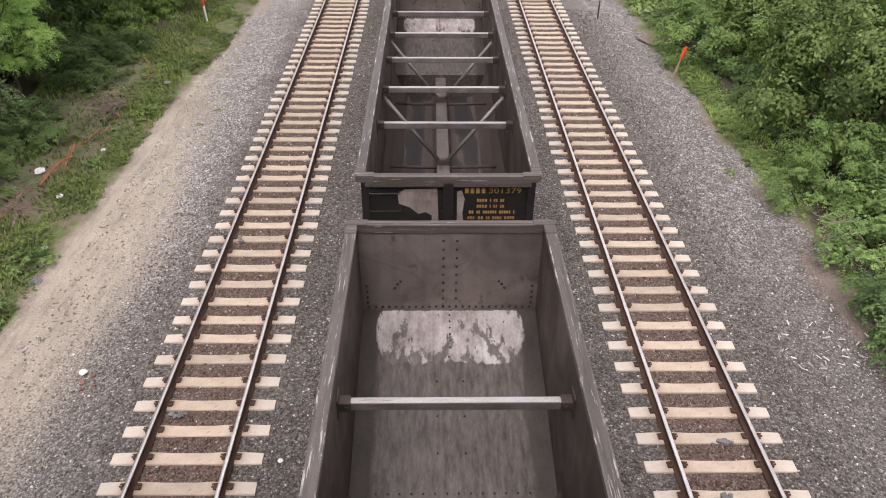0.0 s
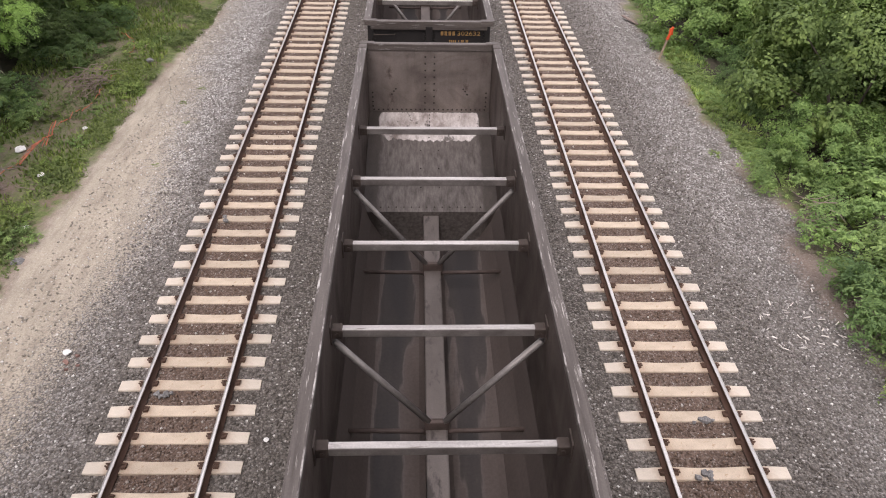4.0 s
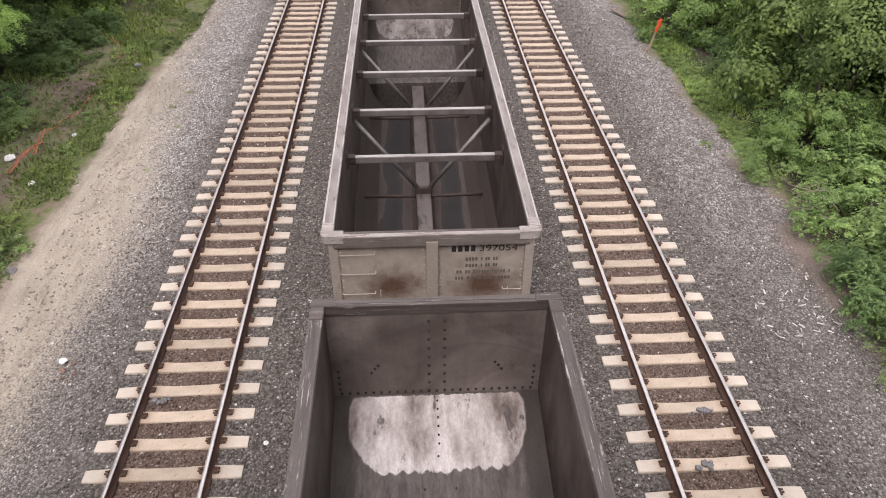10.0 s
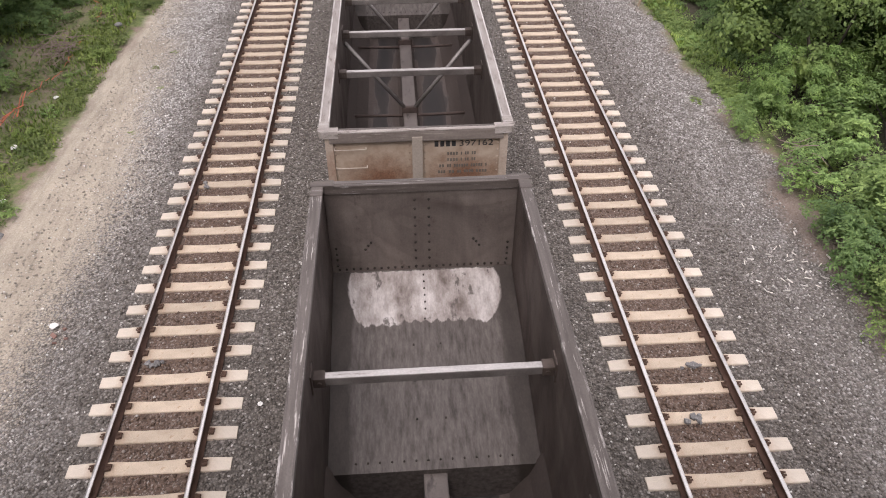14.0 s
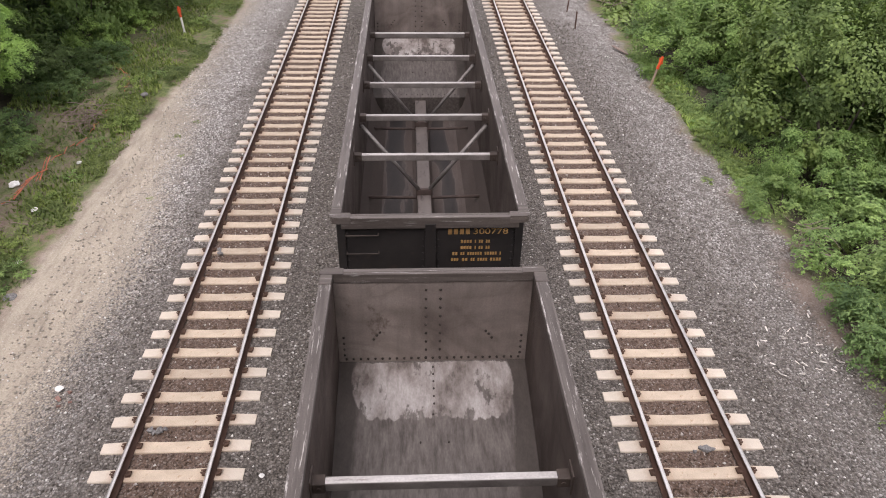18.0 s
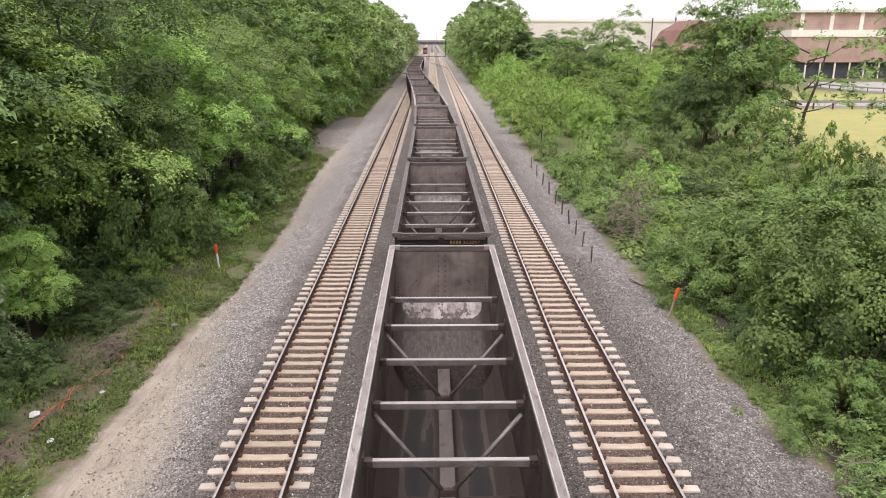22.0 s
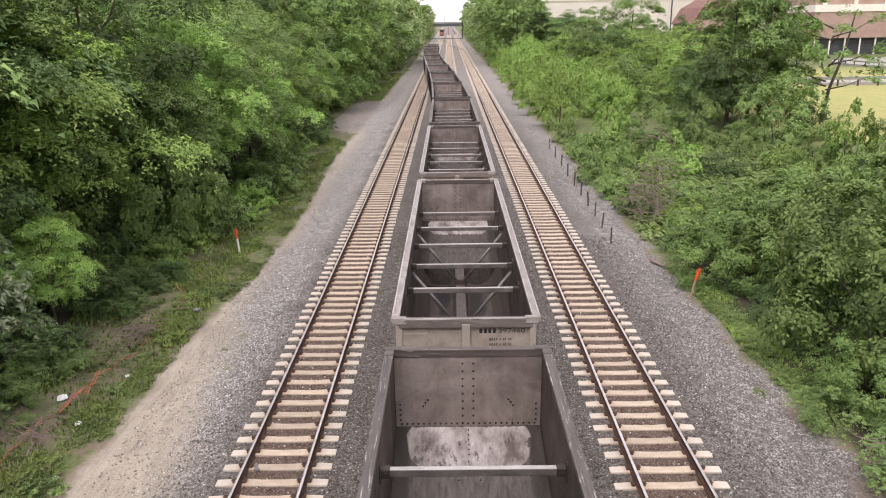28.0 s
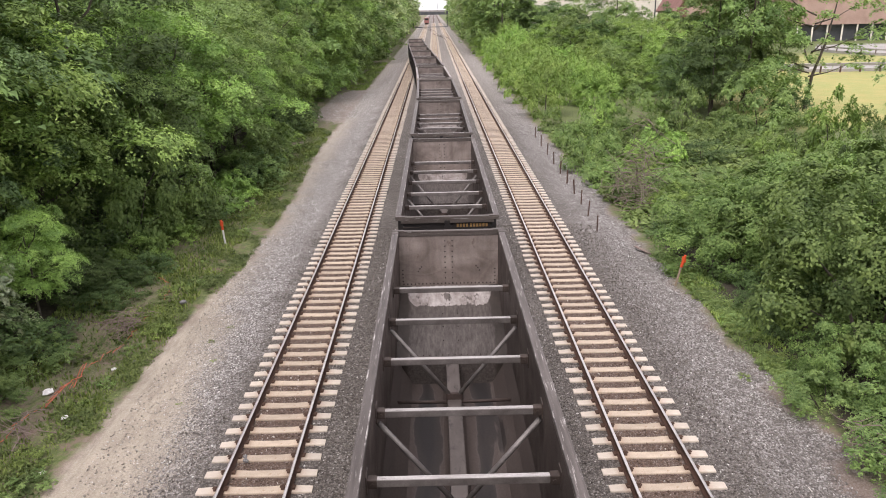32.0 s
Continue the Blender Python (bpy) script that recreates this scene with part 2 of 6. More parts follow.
    # litter under wood and shrubs coloured near-black, the plants' shade painted into it
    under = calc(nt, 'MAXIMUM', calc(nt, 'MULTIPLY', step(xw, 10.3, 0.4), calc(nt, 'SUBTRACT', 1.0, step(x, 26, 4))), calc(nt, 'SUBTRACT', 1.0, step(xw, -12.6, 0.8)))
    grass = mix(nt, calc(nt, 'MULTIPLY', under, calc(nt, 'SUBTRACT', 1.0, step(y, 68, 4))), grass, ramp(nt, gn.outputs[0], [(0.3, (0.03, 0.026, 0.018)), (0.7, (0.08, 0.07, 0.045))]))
    edge = calc(nt, 'ADD', x, calc(nt, 'MULTIPLY', wob, 0.6))
    inset = calc(nt, 'MULTIPLY', calc(nt, 'MULTIPLY', step(y, 26, 6), calc(nt, 'SUBTRACT', 1.0, step(y, 48, 12))), 0.75)
    left = calc(nt, 'SUBTRACT', 1.0, step(calc(nt, 'SUBTRACT', calc(nt, 'ADD', edge, calc(nt, 'MULTIPLY', bay, 3.4)), inset), -9.2, 0.3))
    # trodden soil between the sand and the weeds
    fringe = calc(nt, 'MULTIPLY', calc(nt, 'SUBTRACT', 1.0, step(calc(nt, 'SUBTRACT', edge, inset), -8.95, 0.35)), ramp(nt, rag2.outputs[0], [(0.42, (0, 0, 0)), (0.56, (1, 1, 1))]))
    col = mix(nt, calc(nt, 'MULTIPLY', fringe, 0.75), col, soil)
    right = step(calc(nt, 'SUBTRACT', xw, calc(nt, 'MULTIPLY', calc(nt, 'SUBTRACT', 1.0, step(y, 16.5, 8)), 0.7)), 9.45, 0.5)
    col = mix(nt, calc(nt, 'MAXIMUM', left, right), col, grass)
    # mown field far off on the high side
    fx = calc(nt, 'MULTIPLY', step(x, 30, 3), calc(nt, 'SUBTRACT', 1.0, step(y, 150, 20)))
    fx = calc(nt, 'MULTIPLY', fx, step(y, 62, 4))
    col = mix(nt, fx, col, ramp(nt, rag.outputs[0], [(0.35, (0.42, 0.37, 0.135)), (0.65, (0.31, 0.345, 0.11))]))
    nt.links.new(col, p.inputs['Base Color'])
    p.inputs['Roughness'].default_value = 0.9
    h = calc(nt, 'SUBTRACT', 1.0, cell.outputs['Distance'])
    bump(nt, p, calc(nt, 'ADD', h, calc(nt, 'MULTIPLY', grain.outputs[0], 0.4)), 0.6, 0.03)
    return m

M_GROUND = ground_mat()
M_TIE = worn("concrete_tie", (0.46, 0.395, 0.318), (0.605, 0.535, 0.438), 3, 60, 0.85, 0, 0.3, 0.25, None, (0.37, 0.27, 0.185), 0.12)
def dust_between_rails(m, half):
    nt = m.node_tree
    p = nt.nodes["Principled BSDF"]
    src = p.inputs['Base Color'].links[0].from_socket
    tc = nt.nodes.new("ShaderNodeTexCoord")
    sep = nt.nodes.new("ShaderNodeSeparateXYZ")
    nt.links.new(tc.outputs['Object'], sep.inputs[0])
    n = tex(nt, "ShaderNodeTexNoise", 4, 5, 0.7)
    d = calc(nt, 'ADD', calc(nt, 'ABSOLUTE', sep.outputs[0]), calc(nt, 'MULTIPLY', calc(nt, 'SUBTRACT', n.outputs[0], 0.5), 0.5))
    inner = calc(nt, 'DIVIDE', calc(nt, 'SUBTRACT', half + 0.12, d), 0.2, True)
    col = mix(nt, inner, mix(nt, 0.4, src, (0.64, 0.59, 0.52)), mix(nt, 1.0, src, ramp(nt, n.outputs[0], [(0.28, (0.8, 0.71, 0.61)), (0.45, (0.97, 0.93, 0.89))]), 'MULTIPLY'))
    # rust bled from the rail seats
    seat = calc(nt, 'ABSOLUTE', calc(nt, 'SUBTRACT', calc(nt, 'ABSOLUTE', sep.outputs[0]), 0.76))
    bled = calc(nt, 'DIVIDE', calc(nt, 'SUBTRACT', calc(nt, 'MULTIPLY', n.outputs[0], 0.62), seat), 0.12, True)
    col = mix(nt, calc(nt, 'MULTIPLY', bled, 0.3), col, (0.34, 0.22, 0.14))
    nt.links.new(col, p.inputs['Base Color'])
dust_between_rails(M_TIE, 0.85)
M_RAIL = worn("rusty_rail", (0.072, 0.039, 0.028), (0.155, 0.09, 0.066), 2, 40, 0.75, 0.2)
M_HEAD = worn("polished_rail_head", (0.6, 0.57, 0.55), (0.76, 0.74, 0.72), 3, 50, 0.38, 0.85, 0.05)
M_CLIP = worn("rail_clip_iron", (0.062, 0.036, 0.025), (0.14, 0.082, 0.057), 8, 60, 0.8, 0.2)
M_STONE = worn("ballast_stone", (0.12, 0.12, 0.122), (0.3, 0.295, 0.29), 30, 80, 0.9)
def wall_mat(name, low, high, blot, gloss, streaks, vary):
    """Dusty sheet steel: broad clouded stains, wavy tide lines, rain streaks running down."""
    m, nt, p = node_mat(name)
    oi = nt.nodes.new("ShaderNodeObjectInfo")
    tc = nt.nodes.new("ShaderNodeTexCoord")
    cmb = nt.nodes.new("ShaderNodeCombineXYZ")
    for i in range(3):
        nt.links.new(calc(nt, 'MULTIPLY', oi.outputs['Random'], 23.0 + 13 * i), cmb.inputs[i])
    off = nt.nodes.new("ShaderNodeVectorMath")
    nt.links.new(tc.outputs['Object'], off.inputs[0])
    nt.links.new(cmb.outputs[0], off.inputs[1])
    def noi(scale, stretch, detail, rough, warp=0.0):
        mp = nt.nodes.new("ShaderNodeMapping")
        mp.inputs['Scale'].default_value = stretch
        nt.links.new(off.outputs[0], mp.inputs[0])
        n = nt.nodes.new("ShaderNodeTexNoise")
        n.inputs['Scale'].default_value, n.inputs['Detail'].default_value, n.inputs['Roughness'].default_value = scale, detail, rough
        n.inputs['Distortion'].default_value = warp
        nt.links.new(mp.outputs[0], n.inputs['Vector'])
        return n.outputs[0]
    cloud, tide = noi(0.9, (1, 1, 1), 4, 0.55, 0.6), noi(0.55, (1, 0.6, 1.3), 2, 0.4, 1.2)
    run, grain = noi(5.0, (1, 1, 0.1), 5, 0.65), noi(32, (1, 1, 1), 4, 0.7)
    col = ramp(nt, cloud, [(0.32, low), (0.68, high)])
    line = ramp(nt, tide, [(0.4, (1.04, 1.04, 1.04)), (0.47, (0.72, 0.7, 0.68)), (0.49, (1.02, 1.01, 1.0)), (0.53, (1.08, 1.08, 1.08)), (0.58, (0.82, 0.8, 0.78)), (0.6, (1, 1, 1))])
    col = mix(nt, 0.5, col, line, 'MULTIPLY')
    col = mix(nt, streaks, col, ramp(nt, run, [(0.3, (0.55, 0.52, 0.5)), (0.5, (1, 1, 1)), (0.7, (1.35, 1.33, 1.3))]), 'MULTIPLY')
    col = mix(nt, ramp(nt, noi(2.6, (1, 1, 0.6), 6, 0.7), [(0.6, (0, 0, 0)), (0.68, (1, 1, 1))]), col, blot)
    col = mix(nt, 0.3, col, ramp(nt, grain, [(0.25, (0.45, 0.45, 0.45)), (0.75, (1.4, 1.4, 1.4))]), 'MULTIPLY')
    hsv = nt.nodes.new("ShaderNodeHueSaturation")
    nt.links.new(col, hsv.inputs['Color'])
    if vary is None:
        look_of = nt.nodes.new("ShaderNodeSeparateColor")
        nt.links.new(oi.outputs['Color'], look_of.inputs[0])
        nt.links.new(calc(nt, 'MULTIPLY', look_of.outputs[0], 2.0), hsv.inputs['Value'])
    else:
        nt.links.new(calc(nt, 'ADD', calc(nt, 'MULTIPLY', oi.outputs['Random'], vary), 1 - vary * 0.4), hsv.inputs['Value'])
    nt.links.new(hsv.outputs[0], p.inputs['Base Color'])
    nt.links.new(ramp(nt, cloud, [(0.3, (gloss + 0.12,) * 3), (0.7, (gloss - 0.06,) * 3)]), p.inputs['Roughness'])
    p.inputs['Metallic'].default_value = 0.25
    bump(nt, p, mix(nt, 0.25, tide, grain), 0.35, 0.05)
    return m
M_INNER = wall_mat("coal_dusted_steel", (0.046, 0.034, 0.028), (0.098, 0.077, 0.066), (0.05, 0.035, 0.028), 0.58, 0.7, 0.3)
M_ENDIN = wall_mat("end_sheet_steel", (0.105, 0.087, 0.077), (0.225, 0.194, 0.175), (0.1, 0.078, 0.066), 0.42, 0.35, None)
M_BLACK = worn("black_car_paint", (0.009, 0.008, 0.008), (0.025, 0.022, 0.021), 1.2, 30, 0.5, 0.0, 0.12, 0.3, None, (0.05, 0.034, 0.027), 0.2, 0.25)
M_GREY = worn("pale_grey_car_paint", (0.3, 0.258, 0.216), (0.42, 0.374, 0.322), 1.0, 30, 0.6, 0.0, 0.12, 0.2, (1, 1, 0.5), (0.22, 0.15, 0.11), 0.25, 0.2)
M_RUSTY = worn("rust_stained_tan_paint", (0.3, 0.235, 0.18), (0.46, 0.4, 0.34), 0.8, 30, 0.75, 0.0, 0.15, 0.2, (1, 1, 0.5), (0.2, 0.1, 0.055), 0.65, 0.3)
M_CHORD = worn("worn_top_chord", (0.075, 0.063, 0.056), (0.15, 0.131, 0.12), 2.0, 35, 0.5, 0.3, 0.15, 0.2, (6, 0.35, 6), (0.5, 0.47, 0.44), 0.18)
M_CHORDX = worn("worn_end_chord", (0.07, 0.058, 0.051), (0.145, 0.124, 0.111), 2.0, 35, 0.5, 0.3, 0.15, 0.2, (0.35, 5, 5), (0.36, 0.345, 0.33), 0.15)
M_CHORDGX = worn("pale_end_chord", (0.25, 0.222, 0.2), (0.42, 0.388, 0.36), 2.0, 35, 0.55, 0.1, 0.15, 0.2, (0.6, 3, 3), (0.12, 0.095, 0.08), 0.32)
M_DIRTY = worn("dirty_grey_chord_face", (0.13, 0.108, 0.094), (0.24, 0.208, 0.185), 2.0, 35, 0.6, 0.1, 0.15, 0.2, (0.5, 5, 5), (0.3, 0.27, 0.24), 0.2)
M_CHORDG = worn("pale_top_chord", (0.2, 0.172, 0.155), (0.36, 0.33, 0.305), 1.6, 35, 0.45, 0.2, 0.15, 0.2, (2.5, 0.7, 2.5), (0.15, 0.118, 0.1), 0.3)
M_LIP = worn("scraped_dark_lip", (0.075, 0.063, 0.056), (0.17, 0.15, 0.138), 1.2, 35, 0.42, 0.4, 0.1, 0.2, (2.5, 0.8, 2.5), (0.6, 0.57, 0.54), 0.32, 0.14)
M_LIPG = worn("rubbed_bright_lip", (0.38, 0.35, 0.33), (0.66, 0.63, 0.6), 1.2, 35, 0.38, 0.4, 0.1, 0.2, (2.5, 0.6, 2.5), (0.2, 0.16, 0.14), 0.25, 0.1)
M_EDGE = worn("rubbed_end_edge", (0.085, 0.072, 0.064), (0.165, 0.144, 0.131), 2.0, 35, 0.5, 0.3, 0.15, 0.2, (0.5, 5, 5), (0.42, 0.39, 0.37), 0.12)
# pale steel for bar tops, dark for their sides: light and shade as colour
M_BAR = worn("lit_bar_top", (0.4, 0.375, 0.355), (0.62, 0.595, 0.57), 3, 40, 0.42, 0.7, 0.02, 0.25, (0.3, 3, 3), (0.2, 0.17, 0.15), 0.15)
M_BARSIDE = worn("shaded_bar_side", (0.13, 0.116, 0.107), (0.25, 0.23, 0.216), 3, 40, 0.5, 0.4, 0.08, 0.2)
M_TIEBAR = worn("brown_dusty_tie_bar", (0.045, 0.032, 0.028), (0.1, 0.074, 0.064), 3, 40, 0.7, 0.2, 0.1, 0.2)
M_BRACE = worn("dusty_steel_brace", (0.15, 0.138, 0.13), (0.28, 0.263, 0.25), 3, 40, 0.55, 0.4, 0.1, 0.2)
M_SILL = worn("scoured_centre_sill", (0.11, 0.093, 0.084), (0.21, 0.183, 0.168), 1.4, 40, 0.5, 0.4, 0.1, 0.2, (1, 0.4, 1), (0.07, 0.06, 0.055), 0.3)
M_IRON = worn("bogie_iron", (0.02, 0.016, 0.014), (0.06, 0.048, 0.04), 3, 40, 0.8, 0.3)
M_TAN = worn("orange_yellow_lettering", (0.25, 0.14, 0.045), (0.36, 0.22, 0.08), 20, 60, 0.7)
M_FADED = worn("faded_small_lettering", (0.1, 0.085, 0.07), (0.16, 0.14, 0.12), 20, 60, 0.7)
M_PRIMER = worn("grey_primer", (0.075, 0.067, 0.062), (0.125, 0.114, 0.107), 2, 30, 0.7, 0.0, 0.12, 0.1, None, (0.03, 0.028, 0.027), 0.12)
M_INK = worn("black_lettering", (0.015, 0.015, 0.015), (0.04, 0.04, 0.04), 20, 60, 0.7)
M_BARK = worn("bark", (0.045, 0.036, 0.028), (0.12, 0.1, 0.08), 6, 40, 0.95, 0, 0.8, 0.3, (1, 1, 0.2))
M_TWIG = worn("bare_twig", (0.16, 0.12, 0.1), (0.3, 0.24, 0.21), 6, 40, 0.95)
L_DARK = leafy("dark_green_leaf", (0.06, 0.098, 0.038), (0.13, 0.19, 0.074))
L_MID = leafy("mid_green_leaf", (0.115, 0.176, 0.062), (0.235, 0.32, 0.118))
L_VINE = leafy("vine_leaf", (0.092, 0.145, 0.045), (0.195, 0.275, 0.092))
L_LIGHT = leafy("light_green_leaf", (0.165, 0.25, 0.066), (0.3, 0.41, 0.125), 0.004)
# far trees' leaf lightened and greyed: distance haze put into the colour
L_FAR = leafy("hazed_distant_leaf", (0.21, 0.26, 0.14), (0.39, 0.45, 0.26))
L_PALE = leafy("silvery_leaf", (0.3, 0.36, 0.23), (0.64, 0.68, 0.5), 0.01)
L_GRASS = leafy("grass_blade", (0.09, 0.14, 0.035), (0.27, 0.33, 0.11))
L_WEED = leafy("weed_leaf", (0.1, 0.142, 0.047), (0.205, 0.262, 0.1))
M_WHITE = worn("white_wall_sheet", (0.74, 0.7, 0.6), (0.84, 0.8, 0.71), 0.1, 3, 0.8)
M_BRICK = worn("red_brick_wall", (0.36, 0.245, 0.2), (0.5, 0.36, 0.3), 0.3, 6, 0.9)
M_ROOF = worn("brown_roof_sheet", (0.18, 0.09, 0.075), (0.26, 0.135, 0.115), 0.5, 8, 0.8)
M_CONC = worn("weathered_concrete", (0.25, 0.24, 0.22), (0.4, 0.385, 0.36), 0.4, 8, 0.9)
M_GIRDER = worn("dark_girder_paint", (0.035, 0.04, 0.045), (0.08, 0.085, 0.09), 0.4, 8, 0.7)
M_ORANGE = worn("orange_marker_paint", (0.65, 0.07, 0.02), (0.8, 0.12, 0.03), 5, 30, 0.6)
M_MESH = worn("faded_orange_plastic", (0.4, 0.1, 0.055), (0.6, 0.2, 0.11), 5, 30, 0.7)
M_SHARD = worn("broken_red_brick", (0.2, 0.115, 0.095), (0.28, 0.175, 0.15), 12, 60, 0.9)
M_STAKE = worn("weathered_stake_wood", (0.25, 0.19, 0.13), (0.42, 0.34, 0.25), 6, 40, 0.9)
M_POST = worn("rusty_steel_post", (0.06, 0.034, 0.026), (0.14, 0.08, 0.058), 6, 40, 0.85)
# vehicle red dulled towards grey-pink, distance haze put into the colour
M_RED = worn("hazed_vehicle_red", (0.32, 0.13, 0.12), (0.4, 0.18, 0.165), 1, 10, 0.5)
M_LITTER = worn("white_litter", (0.7, 0.7, 0.68), (0.85, 0.85, 0.83), 6, 30, 0.8)
M_CHIP = worn("bleached_wood", (0.55, 0.52, 0.48), (0.78, 0.75, 0.7), 12, 60, 0.9, 0, 0.2, 0.5)
M_ASPH = worn("asphalt", (0.3, 0.29, 0.27), (0.4, 0.39, 0.365), 0.4, 8, 0.9)
M_GLASSY = worn("dark_window_glass", (0.02, 0.025, 0.03), (0.05, 0.055, 0.06), 2, 8, 0.15)

def patch_mat():
    """Slope sheet: dusty steel with a scoured bright patch under the end wall, ragged at its lower edge."""
    m, nt, p = node_mat("scoured_slope_sheet")
    tc = nt.nodes.new("ShaderNodeTexCoord")
    oi = nt.nodes.new("ShaderNodeObjectInfo")
    sep = nt.nodes.new("ShaderNodeSeparateXYZ")
    nt.links.new(tc.outputs['Object'], sep.inputs[0])
    off = nt.nodes.new("ShaderNodeVectorMath")
    off.operation = 'ADD'
    cmb = nt.nodes.new("ShaderNodeCombineXYZ")
    for i in range(3):
        nt.links.new(calc(nt, 'MULTIPLY', oi.outputs['Random'], 37.0 + 11 * i), cmb.inputs[i])
    mps = nt.nodes.new("ShaderNodeMapping")
    mps.inputs['Scale'].default_value = (1.0, 0.45, 1.0)
    nt.links.new(tc.outputs['Object'], mps.inputs[0])
    nt.links.new(mps.outputs[0], off.inputs[0])
    nt.links.new(cmb.outputs[0], off.inputs[1])
    def noi(scale, detail=5, rough=0.65):
        n = nt.nodes.new("ShaderNodeTexNoise")
        n.inputs['Scale'].default_value, n.inputs['Detail'].default_value, n.inputs['Roughness'].default_value = scale, detail, rough
        nt.links.new(off.outputs[0], n.inputs['Vector'])
        return n.outputs[0]
    n1, n2, n3 = noi(2.2), noi(9), noi(40, 3)
    mpr = nt.nodes.new("ShaderNodeMapping")
    mpr.inputs['Scale'].default_value = (1.0, 0.12, 1.0)
    nt.links.new(off.outputs[0], mpr.inputs[0])
    run = nt.nodes.new("ShaderNodeTexNoise")
    run.inputs['Scale'].default_value, run.inputs['Detail'].default_value, run.inputs['Roughness'].default_value = 14, 5, 0.65
    nt.links.new(mpr.outputs[0], run.inputs['Vector'])
    rn = run.outputs[0]
    look_of = nt.nodes.new("ShaderNodeSeparateColor")
    nt.links.new(oi.outputs['Color'], look_of.inputs[0])
    odd, wear = calc(nt, 'FRACT', calc(nt, 'MULTIPLY', oi.outputs['Random'], 7.3)), look_of.outputs[2]
    ax = calc(nt, 'ABSOLUTE', sep.outputs[0])
    # distance down the slope from the wall: the part's own y runs from 0 at the wall
    dy = calc(nt, 'ADD', sep.outputs[1], calc(nt, 'MULTIPLY', calc(nt, 'SUBTRACT', n2, 0.5), 0.1))
    # the lower edge ends in a row of scallops round the rivet heads
    scallop = calc(nt, 'MULTIPLY', calc(nt, 'ABSOLUTE', calc(nt, 'SINE', calc(nt, 'MULTIPLY', sep.outputs[0], 18.0))), 0.045)
    low = calc(nt, 'ADD', calc(nt, 'ADD', 0.98, calc(nt, 'MULTIPLY', odd, 0.16)), calc(nt, 'ADD', scallop, calc(nt, 'MULTIPLY', calc(nt, 'SUBTRACT', n1, 0.5), 0.3)))
    # rounded corners: the half width shrinks as the square of the way down
    frac = calc(nt, 'DIVIDE', calc(nt, 'MAXIMUM', dy, 0.0), 1.1)
    top = calc(nt, 'MAXIMUM', calc(nt, 'SUBTRACT', 1.0, calc(nt, 'MULTIPLY', frac, 4.0)), 0.0)
    half = calc(nt, 'SUBTRACT', calc(nt, 'SUBTRACT', 1.27, calc(nt, 'MULTIPLY', calc(nt, 'POWER', frac, 4.0), 0.3)), calc(nt, 'MULTIPLY', calc(nt, 'MULTIPLY', top, top), 0.09))
    inside = calc(nt, 'DIVIDE', calc(nt, 'SUBTRACT', low, dy), 0.03, True)
    inside = calc(nt, 'MULTIPLY', inside, calc(nt, 'DIVIDE', calc(nt, 'SUBTRACT', half, calc(nt, 'ADD', ax, calc(nt, 'MULTIPLY', calc(nt, 'SUBTRACT', n1, 0.5), 0.22))), 0.03, True))
    inside = calc(nt, 'MULTIPLY', inside, calc(nt, 'GREATER_THAN', dy, 0.03))
    # worn cars: the scoured patch is eaten away, mostly low down
    eaten = calc(nt, 'ADD', calc(nt, 'MULTIPLY', n2, 0.35), calc(nt, 'MULTIPLY', noi(3.6, 4, 0.6), 0.65))
    eaten = calc(nt, 'SUBTRACT', eaten, calc(nt, 'MULTIPLY', wear, calc(nt, 'ADD', 0.03, calc(nt, 'MULTIPLY', frac, 0.11))))
    holes = ramp(nt, eaten, [(0.36, (0.12, 0.12, 0.12)), (0.4, (1, 1, 1))])
    inside = calc(nt, 'MULTIPLY', inside, holes)
    base = ramp(nt, n1, [(0.3, (0.033, 0.027, 0.023)), (0.7, (0.072, 0.06, 0.052))])
    # the lower sheet is greyer in the middle, with runs of washed dust, darker along the sides
    mid = calc(nt, 'DIVIDE', calc(nt, 'SUBTRACT', 1.22, calc(nt, 'ADD', ax, calc(nt, 'MULTIPLY', calc(nt, 'SUBTRACT', n1, 0.5), 0.4))), 0.08, True)
    wash = mix(nt, 0.6, ramp(nt, n1, [(0.3, (0.06, 0.05, 0.045)), (0.7, (0.132, 0.115, 0.104))]), ramp(nt, rn, [(0.32, (0.04, 0.032, 0.028)), (0.66, (0.195, 0.173, 0.16))]))
    base = mix(nt, calc(nt, 'MULTIPLY', mid, 0.9), base, wash)
    bright = ramp(nt, n1, [(0.32, (0.17, 0.138, 0.122)), (0.46, (0.4, 0.36, 0.338)), (0.62, (0.62, 0.585, 0.565))])
    bright = mix(nt, 0.55, bright, ramp(nt, rn, [(0.3, (0.62, 0.6, 0.58)), (0.55, (1, 1, 1)), (0.75, (1.25, 1.25, 1.25))]), 'MULTIPLY')
    dull = calc(nt, 'MULTIPLY', look_of.outputs[1], 2.0)
    tone = nt.nodes.new("ShaderNodeHueSaturation")
    nt.links.new(bright, tone.inputs['Color'])
    nt.links.new(dull, tone.inputs['Value'])
    col = mix(nt, inside, base, tone.outputs[0])
    col = mix(nt, 0.3, col, ramp(nt, n3, [(0.25, (0.4, 0.4, 0.4)), (0.75, (1.4, 1.4, 1.4))]), 'MULTIPLY')
    nt.links.new(col, p.inputs['Base Color'])
    p.inputs['Metallic'].default_value = 0.25
    p.inputs['Roughness'].default_value = 0.55
    bump(nt, p, n3, 0.15, 0.01)
    return m

